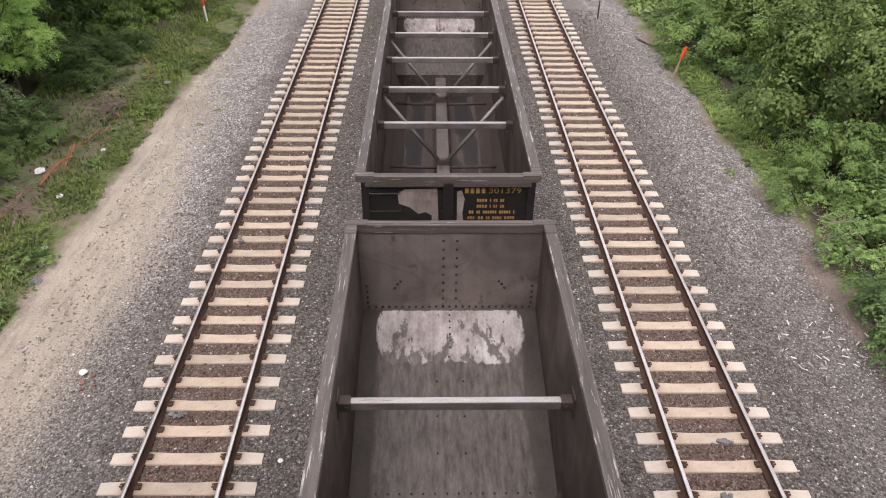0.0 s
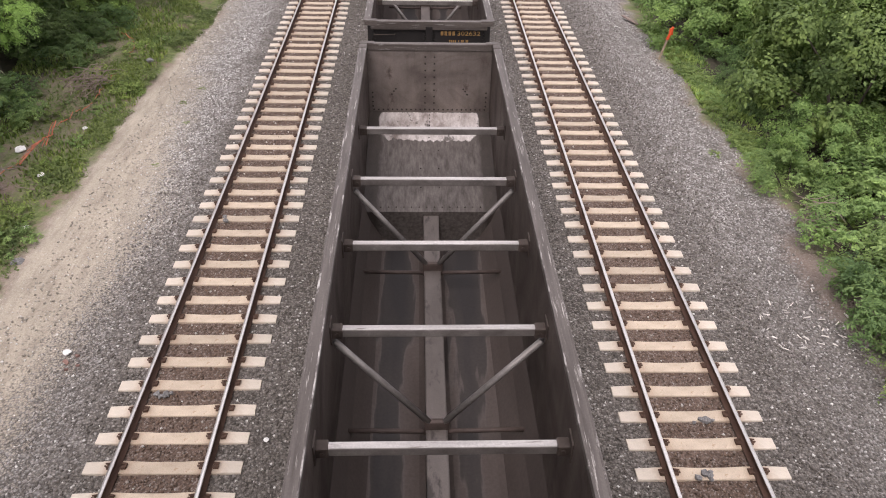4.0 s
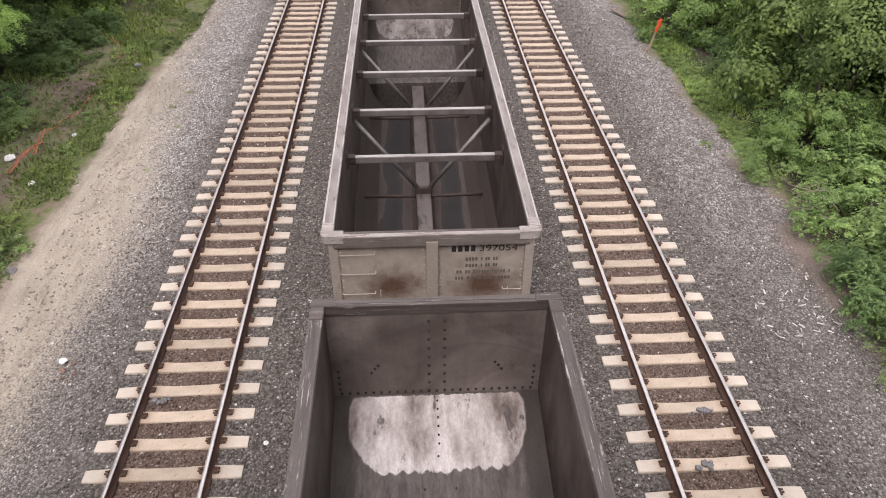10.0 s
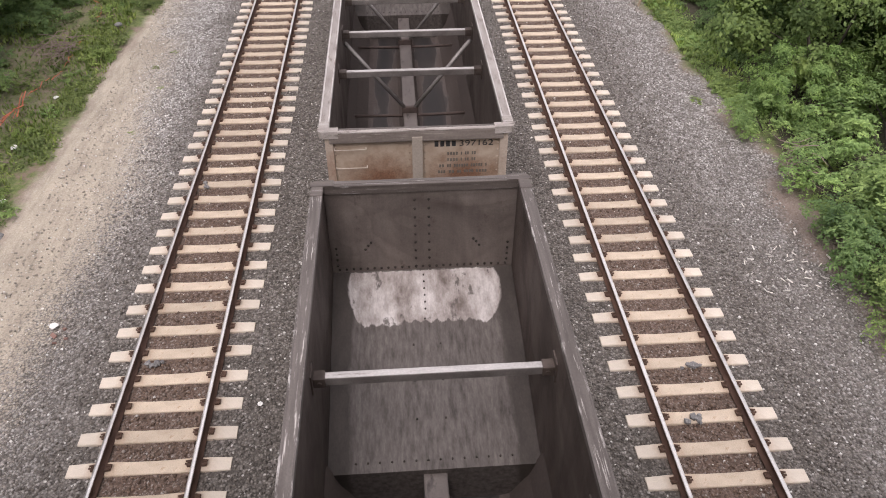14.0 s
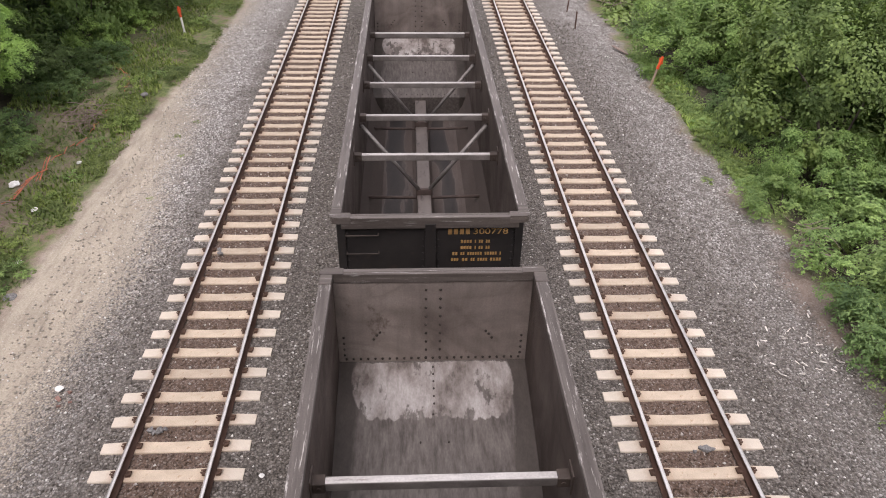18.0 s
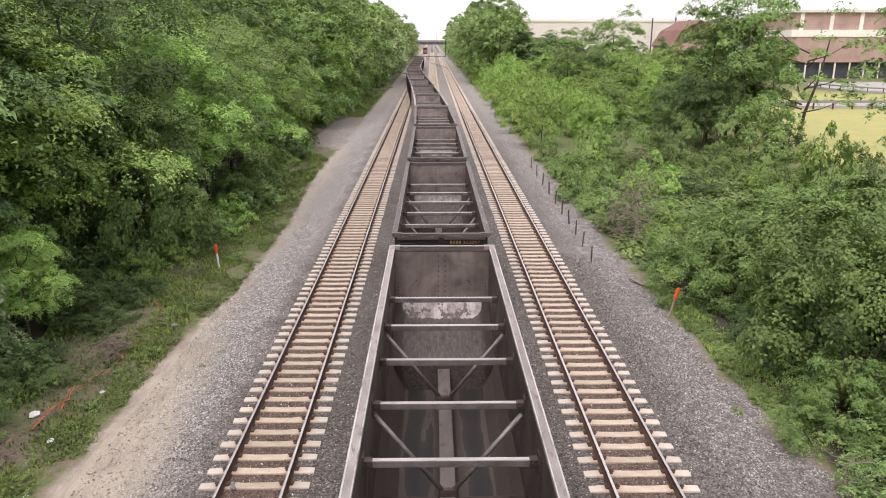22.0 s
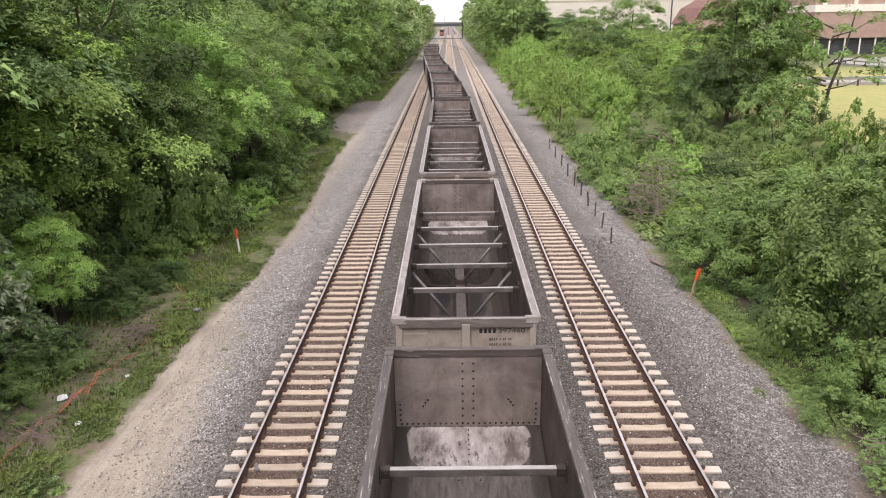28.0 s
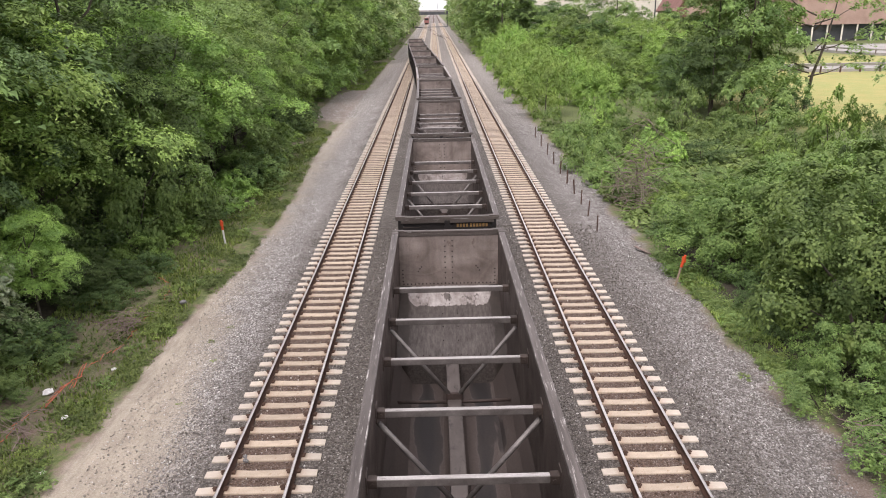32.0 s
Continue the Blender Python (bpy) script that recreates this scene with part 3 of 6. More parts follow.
def tub_mat():
    """Tub floor: dust-brown steel with long dark damp patches edged by pale scale."""
    m, nt, p = node_mat("damp_tub_floor")
    tc = nt.nodes.new("ShaderNodeTexCoord")
    oi = nt.nodes.new("ShaderNodeObjectInfo")
    mp = nt.nodes.new("ShaderNodeMapping")
    mp.inputs['Scale'].default_value = (1.3, 0.22, 1)
    cmb = nt.nodes.new("ShaderNodeCombineXYZ")
    nt.links.new(calc(nt, 'MULTIPLY', oi.outputs['Random'], 50), cmb.inputs[1])
    nt.links.new(cmb.outputs[0], mp.inputs['Location'])
    nt.links.new(tc.outputs['Object'], mp.inputs[0])
    n = nt.nodes.new("ShaderNodeTexNoise")
    n.inputs['Scale'].default_value, n.inputs['Detail'].default_value, n.inputs['Roughness'].default_value = 1.5, 4, 0.45
    nt.links.new(mp.outputs[0], n.inputs['Vector'])
    sep = nt.nodes.new("ShaderNodeSeparateXYZ")
    nt.links.new(tc.outputs['Object'], sep.inputs[0])
    ax = calc(nt, 'ABSOLUTE', sep.outputs[0])
    away = calc(nt, 'ABSOLUTE', calc(nt, 'SUBTRACT', ax, 0.66))
    f = calc(nt, 'SUBTRACT', n.outputs[0], calc(nt, 'MULTIPLY', away, 0.75))
    col = ramp(nt, f, [(0.05, (0.07, 0.054, 0.047)), (0.265, (0.09, 0.072, 0.064)), (0.283, (0.1, 0.083, 0.075)), (0.31, (0.04, 0.033, 0.03)), (0.5, (0.024, 0.021, 0.0205))])
    g = tex(nt, "ShaderNodeTexNoise", 18, 5, 0.7)
    col = mix(nt, 0.4, col, ramp(nt, g.outputs[0], [(0.25, (0.4, 0.4, 0.4)), (0.75, (1.5, 1.5, 1.5))]), 'MULTIPLY')
    nt.links.new(col, p.inputs['Base Color'])
    nt.links.new(ramp(nt, f, [(0.25, (0.8, 0.8, 0.8)), (0.3, (0.65, 0.65, 0.65))]), p.inputs['Roughness'])
    bump(nt, p, g.outputs[0], 0.2, 0.01)
    return m

M_SLOPE, M_TUB = patch_mat(), tub_mat()

def rust_end_mat(name, spread, tall, low, high, burnt):
    """Pale car end paint with two rust burns low on the panels."""
    m, nt, p = node_mat(name)
    tc = nt.nodes.new("ShaderNodeTexCoord")
    sep = nt.nodes.new("ShaderNodeSeparateXYZ")
    nt.links.new(tc.outputs['Object'], sep.inputs[0])
    n = tex(nt, "ShaderNodeTexNoise", 5, 5, 0.65)
    fine = tex(nt, "ShaderNodeTexNoise", 40, 3, 0.6)
    col = ramp(nt, n.outputs[0], [(0.3, low), (0.7, high)])
    burn = None
    for x0, z0, w in ((-0.62, 2.78, 0.56 * spread), (0.82, 2.76, 0.6 * spread)):
        dx = calc(nt, 'DIVIDE', calc(nt, 'SUBTRACT', sep.outputs[0], x0), w)
        dz = calc(nt, 'DIVIDE', calc(nt, 'SUBTRACT', sep.outputs[2], z0), tall)
        d = calc(nt, 'SQRT', calc(nt, 'ADD', calc(nt, 'MULTIPLY', dx, dx), calc(nt, 'MULTIPLY', dz, dz)))
        d = calc(nt, 'ADD', d, calc(nt, 'MULTIPLY', calc(nt, 'SUBTRACT', n.outputs[0], 0.5), 0.7))
        b = calc(nt, 'DIVIDE', calc(nt, 'SUBTRACT', 1.05, d), 0.8, True)
        burn = b if burn is None else calc(nt, 'MAXIMUM', burn, b)
    rust = ramp(nt, fine.outputs[0], [(0.3, tuple(0.48 * c for c in burnt)), (0.7, burnt)])
    col = mix(nt, calc(nt, 'MULTIPLY', burn, 0.95), col, rust)
    nt.links.new(col, p.inputs['Base Color'])
    p.inputs['Roughness'].default_value = 0.65
    bump(nt, p, fine.outputs[0], 0.1, 0.01)
    return m
M_RUSTEND, M_RUSTWIDE = rust_end_mat("pale_end_paint_with_rust", 1.0, 0.4, (0.29, 0.245, 0.2), (0.4, 0.352, 0.3), (0.13, 0.066, 0.038)), rust_end_mat("tan_end_paint_with_wide_rust", 1.4, 0.6, (0.3, 0.23, 0.17), (0.41, 0.335, 0.262), (0.22, 0.108, 0.06))

# ================= mesh helpers =================
def link_mesh(name, me, material, parent=None, label=""):
    ob = new(name, me)
    for mm in (material if isinstance(material, (list, tuple)) else (material,)):
        me.materials.append(mm)
    if parent:
        ob.parent = parent
    if label:
        tagged(ob, label)
    return ob

def part(name, bm, material, parent=None, label="", smooth=False):
    me = bpy.data.meshes.new(name)
    bm.normal_update()
    bm.to_mesh(me)
    bm.free()
    if smooth:
        me.shade_smooth()
    return link_mesh(name, me, material, parent, label)

def arrays(name, verts, faces):
    """A mesh from number arrays; all faces have the same count of corners."""
    me = bpy.data.meshes.new(name)
    verts, faces = np.asarray(verts, np.float32), np.asarray(faces, np.int32)
    k = faces.shape[1]
    me.vertices.add(len(verts))
    me.vertices.foreach_set("co", verts.ravel())
    me.loops.add(faces.size)
    me.loops.foreach_set("vertex_index", faces.ravel())
    me.polygons.add(len(faces))
    me.polygons.foreach_set("loop_start", np.arange(0, faces.size, k, dtype=np.int32))
    me.update(calc_edges=True)
    return me

def thing(name, m, label, category, group="", kind=""):
    ob = new(name)
    ob.matrix_world = m
    ob.empty_display_size = 0.3
    return tagged(ob, label, category, group, kind)

def box(bm, x0, x1, y0, y1, z0, z1, bevel=0.0):
    r = bmesh.ops.create_cube(bm, size=1, matrix=Matrix.LocRotScale(((x0 + x1) / 2, (y0 + y1) / 2, (z0 + z1) / 2), None, (x1 - x0, y1 - y0, z1 - z0)))
    if bevel:
        es = list({e for v in r['verts'] for e in v.link_edges})
        bmesh.ops.bevel(bm, geom=es, offset=bevel, segments=2, affect='EDGES', profile=0.6)
    return bm

def boxed(*a, bevel=0.0):
    return box(bmesh.new(), *a, bevel=bevel)

def rod(bm, a, b, r0, r1=None, seg=8, caps=True):
    a, b = Vector(a), Vector(b)
    q = (b - a).to_track_quat('Z', 'Y')
    m = Matrix.Translation((a + b) / 2) @ q.to_matrix().to_4x4()
    bmesh.ops.create_cone(bm, cap_ends=caps, segments=seg, radius1=r0, radius2=r0 if r1 is None else r1, depth=(b - a).length, matrix=m)
    return bm

def prism(pts, y0, y1, bm=None):
    """A closed x,z outline drawn out along y."""
    bm = bm or bmesh.new()
    a = [bm.verts.new((x, y0, z)) for x, z in pts]
    b = [bm.verts.new((x, y1, z)) for x, z in pts]
    n = len(pts)
    for i in range(n):
        bm.faces.new((a[i], a[(i + 1) % n], b[(i + 1) % n], b[i]))
    bm.faces.new(a[::-1]), bm.faces.new(b)
    bmesh.ops.recalc_face_normals(bm, faces=bm.faces)
    return bm

def slab_x(pts, x0, x1):
    """A closed y,z outline drawn out along x."""
    bm = bmesh.new()
    a = [bm.verts.new((x0, y, z)) for y, z in pts]
    b = [bm.verts.new((x1, y, z)) for y, z in pts]
    n = len(pts)
    for i in range(n):
        bm.faces.new((a[i], a[(i + 1) % n], b[(i + 1) % n], b[i]))
    bm.faces.new(a[::-1]), bm.faces.new(b)
    bmesh.ops.recalc_face_normals(bm, faces=bm.faces)
    return bm

def lettering(text, size, x, y, z, material, parent, name="lettering", wide=None):
    cu = bpy.data.curves.new(name, 'FONT')
    cu.body, cu.size, cu.align_x, cu.extrude = text, size, 'LEFT', 0.002
    tmp = bpy.data.objects.new(name, cu)
    scene.collection.objects.link(tmp)
    bpy.context.view_layer.update()
    me = bpy.data.meshes.new_from_object(tmp.evaluated_get(bpy.context.evaluated_depsgraph_get()))
    bpy.data.objects.remove(tmp)
    if wide:
        w = max(v.co.x for v in me.vertices)
        for v in me.vertices:
            v.co.x *= wide / w
    ob = link_mesh(name, me, material, parent)
    ob.matrix_local = pose(x, y, z, 90, 0, 0)
    return ob

# ================= ground =================
TRACKS = (-4.2, 0.31, 4.93)
def height(x, y):
    z = -0.034 + 0.02 * min(1, max(0, (y - 45) / 40))
    if x < -6.0:
        z -= min(0.22, (-6.0 - x) * 0.16)
    if x > 6.9:
        z -= min(0.28, (x - 6.9) * 0.16)
    if x < -9:
        z += 0.12 * math.sin(x * 0.9 + y * 0.37) + 0.1 * math.sin(y * 0.8)
    return z

def build_ground():
    xs = sorted(set([-3000, -1500, -700, -300, -150, -90, -60, -45] + [round(-35 + 1.0 * i, 2) for i in range(26)] + [-8.5 + 0.5 * i for i in range(38)]
                    + [round(11 + 1.5 * i, 2) for i in range(20)] + [45, 55, 65, 80, 95, 120, 160, 240, 400, 800, 1600, 3000]))
    ys = sorted(set([-3000, -1000, -400, -150, -70, -30] + [-15 + 1.5 * i for i in range(50)] + [65 + 6 * i for i in range(24)] + [230, 270, 330, 420, 560, 800, 1200, 2000, 3200, 4500]))
    vs = [(x, y, height(x, y)) for y in ys for x in xs]
    w = len(xs)
    fs = [(j * w + i, j * w + i + 1, (j + 1) * w + i + 1, (j + 1) * w + i) for j in range(len(ys) - 1) for i in range(w - 1)]
    ob = link_mesh("ground", arrays("ground", vs, fs), M_GROUND)
    tagged(ob, "grey crushed-stone ballast, sandy service path and grassy verge", "ground", kind="structure")
build_ground()

# ================= tracks =================
STEP = 0.611
def tie_bm():
    """A concrete tie: full at the rail seats, slimmer and lower between them."""
    bm = bmesh.new()
    secs = [(-1.29, 0.118, 0.0), (-0.95, 0.128, 0.012), (-0.55, 0.128, 0.012), (-0.28, 0.12, -0.001), (0.28, 0.12, -0.001), (0.55, 0.128, 0.012), (0.95, 0.128, 0.012), (1.29, 0.118, 0.0)]
    prev = None
    for x, hw, zt in secs:
        ring = [bm.verts.new((x, -hw - 0.02, -0.2)), bm.verts.new((x, -hw, zt - 0.012)), bm.verts.new((x, -hw + 0.014, zt)),
                bm.verts.new((x, hw - 0.014, zt)), bm.verts.new((x, hw, zt - 0.012)), bm.verts.new((x, hw + 0.02, -0.2))]
        if prev:
            for i in range(5):
                bm.faces.new((prev[i], ring[i], ring[i + 1], prev[i + 1]))
        else:
            bm.faces.new(ring[::-1])
        prev = ring
    bm.faces.new(prev)
    bmesh.ops.recalc_face_normals(bm, faces=bm.faces)
    return bm

def clip_bm():
    bm = bmesh.new()
    box(bm, -0.05, 0.03, -0.05, 0.05, 0.0, 0.035)
    rod(bm, (-0.05, -0.05, 0.045), (0.05, -0.02, 0.06), 0.02, seg=4)
    rod(bm, (-0.05, 0.05, 0.045), (0.05, 0.02, 0.06), 0.02, seg=4)
    return bm

def mesh_of(bm, name, material):
    me = bpy.data.meshes.new(name)
    bm.normal_update()
    bm.to_mesh(me)
    bm.free()
    me.materials.append(material)
    return me

TIE_ME, CLIP_ME = mesh_of(tie_bm(), "tie", M_TIE), mesh_of(clip_bm(), "rail_clip", M_CLIP)
RAIL_Z = 0.19
RAIL_OUT = [(-0.075, 0.012), (0.075, 0.012), (0.075, 0.03), (0.012, 0.045), (0.012, 0.14), (0.036, 0.152), (0.036, 0.18), (0.027, RAIL_Z), (-0.027, RAIL_Z), (-0.036, 0.18), (-0.036, 0.152), (-0.012, 0.14), (-0.012, 0.045), (-0.075, 0.03)]

def rail_along(name, path, parent):
    """A rail swept along a list of (x, y); the rubbed top face is bare steel."""
    n = len(RAIL_OUT)
    vs, fs = [], []
    for i, (x, y) in enumerate(path):
        a, b = path[max(0, i - 1)], path[min(len(path) - 1, i + 1)]
        d = Vector((b[0] - a[0], b[1] - a[1])).normalized()
        for u, z in RAIL_OUT:
            vs.append((x + u * d.y, y - u * d.x, z))
    for i in range(len(path) - 1):
        for k in range(n):
            fs.append((i * n + k, i * n + (k + 1) % n, (i + 1) * n + (k + 1) % n, (i + 1) * n + k))
    me = arrays(name, vs, fs)
    ob = link_mesh(name, me, (M_RAIL, M_HEAD), parent)
    me.polygons.foreach_set("material_index", np.array([1 if (f % n) in (6, 7, 8) else 0 for f in range(len(fs))], np.int32))
    return ob

def tile_mesh(me, mats):
    """Many copies of a mesh joined into arrays of faces by corner count."""
    co = np.array([v.co[:] for v in me.vertices])
    out = []
    me.calc_loop_triangles()
    tri = np.array([t.vertices[:] for t in me.loop_triangles])
    vs = np.concatenate([co @ np.array(m.to_3x3()).T + np.array(m.translation) for m in mats])
    fs = np.concatenate([tri + i * len(co) for i in range(len(mats))])
    return vs, fs

def curve_x(y):
    """The running line of the train: from the far track over a crossover onto the middle one."""
    u = min(1, max(0, (y - 50) / 135))
    return TRACKS[1] + (TRACKS[0] - TRACKS[1]) * u * u * (3 - 2 * u)

def build_track(cx, first, label, clips, count=262):
    tr = thing("railway_track", pose(0, 0, 0), label, "railway track", "parallel tracks", "structure")
    for s in (-0.7525, 0.7525):
        rail_along("rail", [(cx + s, y) for y in (-60, 0, 40, 90, 160, 300, 600, 1500)], tr)
    start = first - STEP * 9
    rest = []
    for i in range(count):
        y = start + STEP * i
        rs = random.Random(int(cx * 10) * 1000 + i)
        t = new("tie", TIE_ME)
        t.parent = tr
        t.matrix_local = pose(cx + rs.uniform(-0.02, 0.02), y + rs.uniform(-0.012, 0.012), rs.uniform(-0.004, 0.006), 0, 0, rs.uniform(-0.5, 0.5))
        for s in (-0.7525, 0.7525):
            for o in (-0.125, 0.125):
                if i < clips:
                    c = new("rail_clip", CLIP_ME)
                    c.parent = t
                    c.matrix_local = pose(s + o, 0, 0.012, 0, 0, 0 if o > 0 else 180)
                elif i < 170:
                    rest.append(pose(cx + s + o, y, 0.012, 0, 0, 0 if o > 0 else 180))
    if rest:
        vs, fs = tile_mesh(CLIP_ME, rest)
        tagged(link_mesh("far_rail_clips", arrays("far_rail_clips", vs, fs), M_CLIP, tr), kind="stuff")
    vs, fs = tile_mesh(TIE_ME, [pose(0, start + STEP * i, 0) for i in list(range(-60, 0)) + list(range(count, 900))])
    ft = tagged(link_mesh("far_ties", arrays("far_ties", vs, fs), M_TIE, tr), kind="stuff")
    ft.matrix_local = pose(cx, 0, 0)
    return tr

# ================= gondola cars =================
HALF, RIM = 7.375, 3.80
PITCH_CAR = 16.2
PEEL = 12
BARS = (-4.0, -2.0, 0.0, 2.0, 4.0)

def rivets_bm():
    """Rivet heads of an end wall, seen from the inside, on the plane y = 0."""
    bm = bmesh.new()
    spots = [(s * 0.11, 2.12 + 0.17 * i) for s in (-1, 1) for i in range(9)]
    spots += [(-1.38 + 0.115 * i, 2.11) for i in range(25)]
    spots += [(s * 1.4, 2.2 + 0.12 * i) for s in (-1, 1) for i in range(4)] + [(s * x, z) for s in (-1, 1) for x, z in ((0.88, 2.6), (0.93, 2.52), (0.83, 2.66))]
    for x, z in spots:
        rod(bm, (x, 0.0, z), (x, 0.02, z), 0.024, 0.014, 6)
    return bm

def grab_irons(r):
    """Bent hand rails on a car end: two short ones at one corner, one long one lower down."""
    out = []
    for x0, x1, z, drop in ((-1.42, -0.88, 3.45, 0), (-1.42, -0.88, 3.08, 0.0), (-1.42, -0.9, 2.68, 0), (-0.82, 1.2, 2.56, 0.14), (1.12, 1.42, 2.7, 0.0)):
        bm = bmesh.new()
        rod(bm, (x0, -0.07, z), (x1, -0.07, z), r, seg=6)
        for x in (x0, x1):
            rod(bm, (x, -0.07, z), (x, -0.07, z + drop + 0.01), r, seg=6)
            rod(bm, (x, -0.07, z + drop), (x, 0.0, z + drop), r, seg=6)
        out.append(bm)
    return out

def bogie(parent, y):
    b = new("bogie")
    b.parent = parent
    b.matrix_local = pose(0, y, RAIL_Z)
    me = None
    for dy in (-0.89, 0.89):
        for sx in (-0.7525, 0.7525):
            bm = bmesh.new()
            rod(bm, (-0.065, 0, 0), (0.065, 0, 0), 0.42, seg=24)
            rod(bm, (-0.08, 0, 0), (-0.05, 0, 0), 0.45, seg=24)
            rod(bm, (0.06, 0, 0), (0.09, 0, 0), 0.16, seg=12)
            w = part("wheel", bm, M_IRON, b)
            w.matrix_local = pose(sx, dy, 0.43, 0, 0, 0 if sx > 0 else 180)
        bm = bmesh.new()
        rod(bm, (-0.95, 0, 0), (0.95, 0, 0), 0.08, seg=10)
        part("axle", bm, M_IRON, b).matrix_local = pose(0, dy, 0.43)
    for sx in (-1.0, 1.0):
        pts = [(-1.15, 0.36), (-1.1, 0.58), (-0.5, 0.72), (0.5, 0.72), (1.1, 0.58), (1.15, 0.36), (0.75, 0.36), (0.4, 0.22), (-0.4, 0.22), (-0.75, 0.36)]
        part("side_frame", slab_x(pts, sx - 0.07, sx + 0.07), M_IRON, b)
    part("bolster", boxed(-1.05, 1.05, -0.2, 0.2, 0.42, 0.66, bevel=0.03), M_IRON, b)

def gondola(paint, chord, corner, label, missing=()):
    """An open-top coal car with two tubs between its bogies."""
    car = thing("coal_gondola", pose(0, 0, 0), label, "railway car", "cars of the coal train")
    for s in (-1, 1):
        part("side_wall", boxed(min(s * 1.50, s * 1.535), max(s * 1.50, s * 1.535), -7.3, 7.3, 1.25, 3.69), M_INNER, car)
        part("side_skin", boxed(min(s * 1.538, s * 1.556), max(s * 1.538, s * 1.556), -7.3, 7.3, 1.25, 3.69), paint, car)
        part("side_sill", boxed(min(s * 1.42, s * 1.6), max(s * 1.42, s * 1.6), -7.35, 7.35, 0.95, 1.25, bevel=0.02), paint, car)
        for i in range(11):
            y = -6.6 + 1.32 * i
            part("side_post", prism([(s * 1.556, 1.25), (s * 1.62, 1.25), (s * 1.62, 3.67), (s * 1.556, 3.67)], y - 0.06, y + 0.06), paint, car)
        part("side_chord", boxed(min(s * 1.49, s * 1.66), max(s * 1.49, s * 1.66), -HALF, HALF, 3.68, RIM, bevel=0.022), chord, car, "scuffed top chord")
        lip = M_LIP if chord is M_CHORD else M_LIPG
        part("outer_lip", boxed(min(s * 1.634, s * 1.665), max(s * 1.634, s * 1.665), -7.0, 7.0, 3.74, RIM + 0.004, bevel=0.009), lip, car, "scraped outer lip of the top chord")
        part("inner_lip", boxed(min(s * 1.487, s * 1.512), max(s * 1.487, s * 1.512), -7.0, 7.0, 3.74, RIM + 0.004, bevel=0.009), lip, car, "scraped inner lip of the top chord")
        tub = [(1.498, 1.5), (1.34, 1.0), (1.08, 0.54), (0.98, 0.5), (0.27, 0.5), (0.17, 0.6), (0.17, 1.0), (0.15, 1.0), (0.15, 0.57), (0.26, 0.46), (1.0, 0.46), (1.11, 0.52), (1.37, 0.98), (1.499, 1.3)]
        t = part("tub", prism([(s * x, z) for x, z in tub], -3.95, 3.95), M_TUB, car, "dust-brown tub with dark damp patches")
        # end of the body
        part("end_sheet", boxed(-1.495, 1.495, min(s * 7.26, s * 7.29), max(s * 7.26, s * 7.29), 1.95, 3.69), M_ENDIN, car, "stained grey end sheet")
        r = part("rivet_heads", rivets_bm(), M_IRON, car)
        r.matrix_local = pose(0, s * 7.26, 0, 0, 0, 0 if s < 0 else 180)
        tagged(r, kind="stuff")
        sl = part("slope_sheet", slab_x([(0, 2.05), (3.34, 1.25), (3.34, 0.5), (3.31, 0.5), (3.31, 1.22), (0, 2.02)], -1.495, 1.495), M_SLOPE, car, "slope sheet with a scoured bright patch")
        sl.matrix_local = pose(0, s * 7.26, 0, 0, 0, 0 if s < 0 else 180)
        sr = bmesh.new()
        for d, x in [(0.12 + 0.13 * i, 0.0) for i in range(6)] + [(0.95, 0.02), (1.4, -0.2), (1.4, 0.22), (2.0, -0.2), (2.0, 0.22), (2.6, -0.2), (2.6, 0.22)] + [(3.2, -1.1 + 0.17 * i) for i in range(14)]:
            z = 2.05 - 0.2395 * d
            rod(sr, (x, d, z - 0.01), (x, d + 0.005, z + 0.018), 0.02, 0.013, 6)
        srp = part("slope_rivets", sr, M_IRON, car)
        srp.matrix_local = pose(0, s * 7.26, 0, 0, 0, 0 if s < 0 else 180)
        tagged(srp, kind="stuff")
        part("end_panel", boxed(-1.555, 1.555, min(s * 7.295, s * 7.315), max(s * 7.295, s * 7.315), 1.25, 3.69), M_RUSTWIDE if paint is M_RUSTY else M_RUSTEND if paint is M_GREY else paint, car)
        part("end_post", boxed(-0.09, 0.09, min(s * 7.315, s * 7.40), max(s * 7.315, s * 7.40), 1.25, 3.67, bevel=0.012), M_GREY if paint is M_RUSTY else paint, car)
        pr = bmesh.new()
        for x in (-0.13, 0.13, -1.4, 1.4):
            for i in range(15):
                rod(pr, (x, s * 7.313, 1.5 + 0.14 * i), (x, s * 7.328, 1.5 + 0.14 * i), 0.02, 0.012, 6)
        tagged(part("post_rivets", pr, paint, car), kind="stuff")
        for x in (-1.5, 1.5):
            part("corner_post", boxed(x - 0.07, x + 0.07, min(s * 7.315, s * 7.36), max(s * 7.315, s * 7.36), 1.25, 3.67, bevel=0.01), paint, car)
        part("end_beam", boxed(-1.43, 1.43, min(s * 7.315, s * 7.37), max(s * 7.315, s * 7.37), 2.3, 2.42, bevel=0.012), paint, car)
        ec = part("end_chord", boxed(-1.49, 1.49, min(s * 7.24, s * 7.30), max(s * 7.24, s * 7.30), 3.635, 3.797, bevel=0.014), M_CHORDX, car, "scuffed end chord")
        part("chord_face", boxed(-1.49, 1.49, min(s * 7.318, s * 7.385), max(s * 7.318, s * 7.385), 3.58, 3.77, bevel=0.012), M_CHORDX if paint is M_BLACK else M_DIRTY, ec, "grimy outer face")
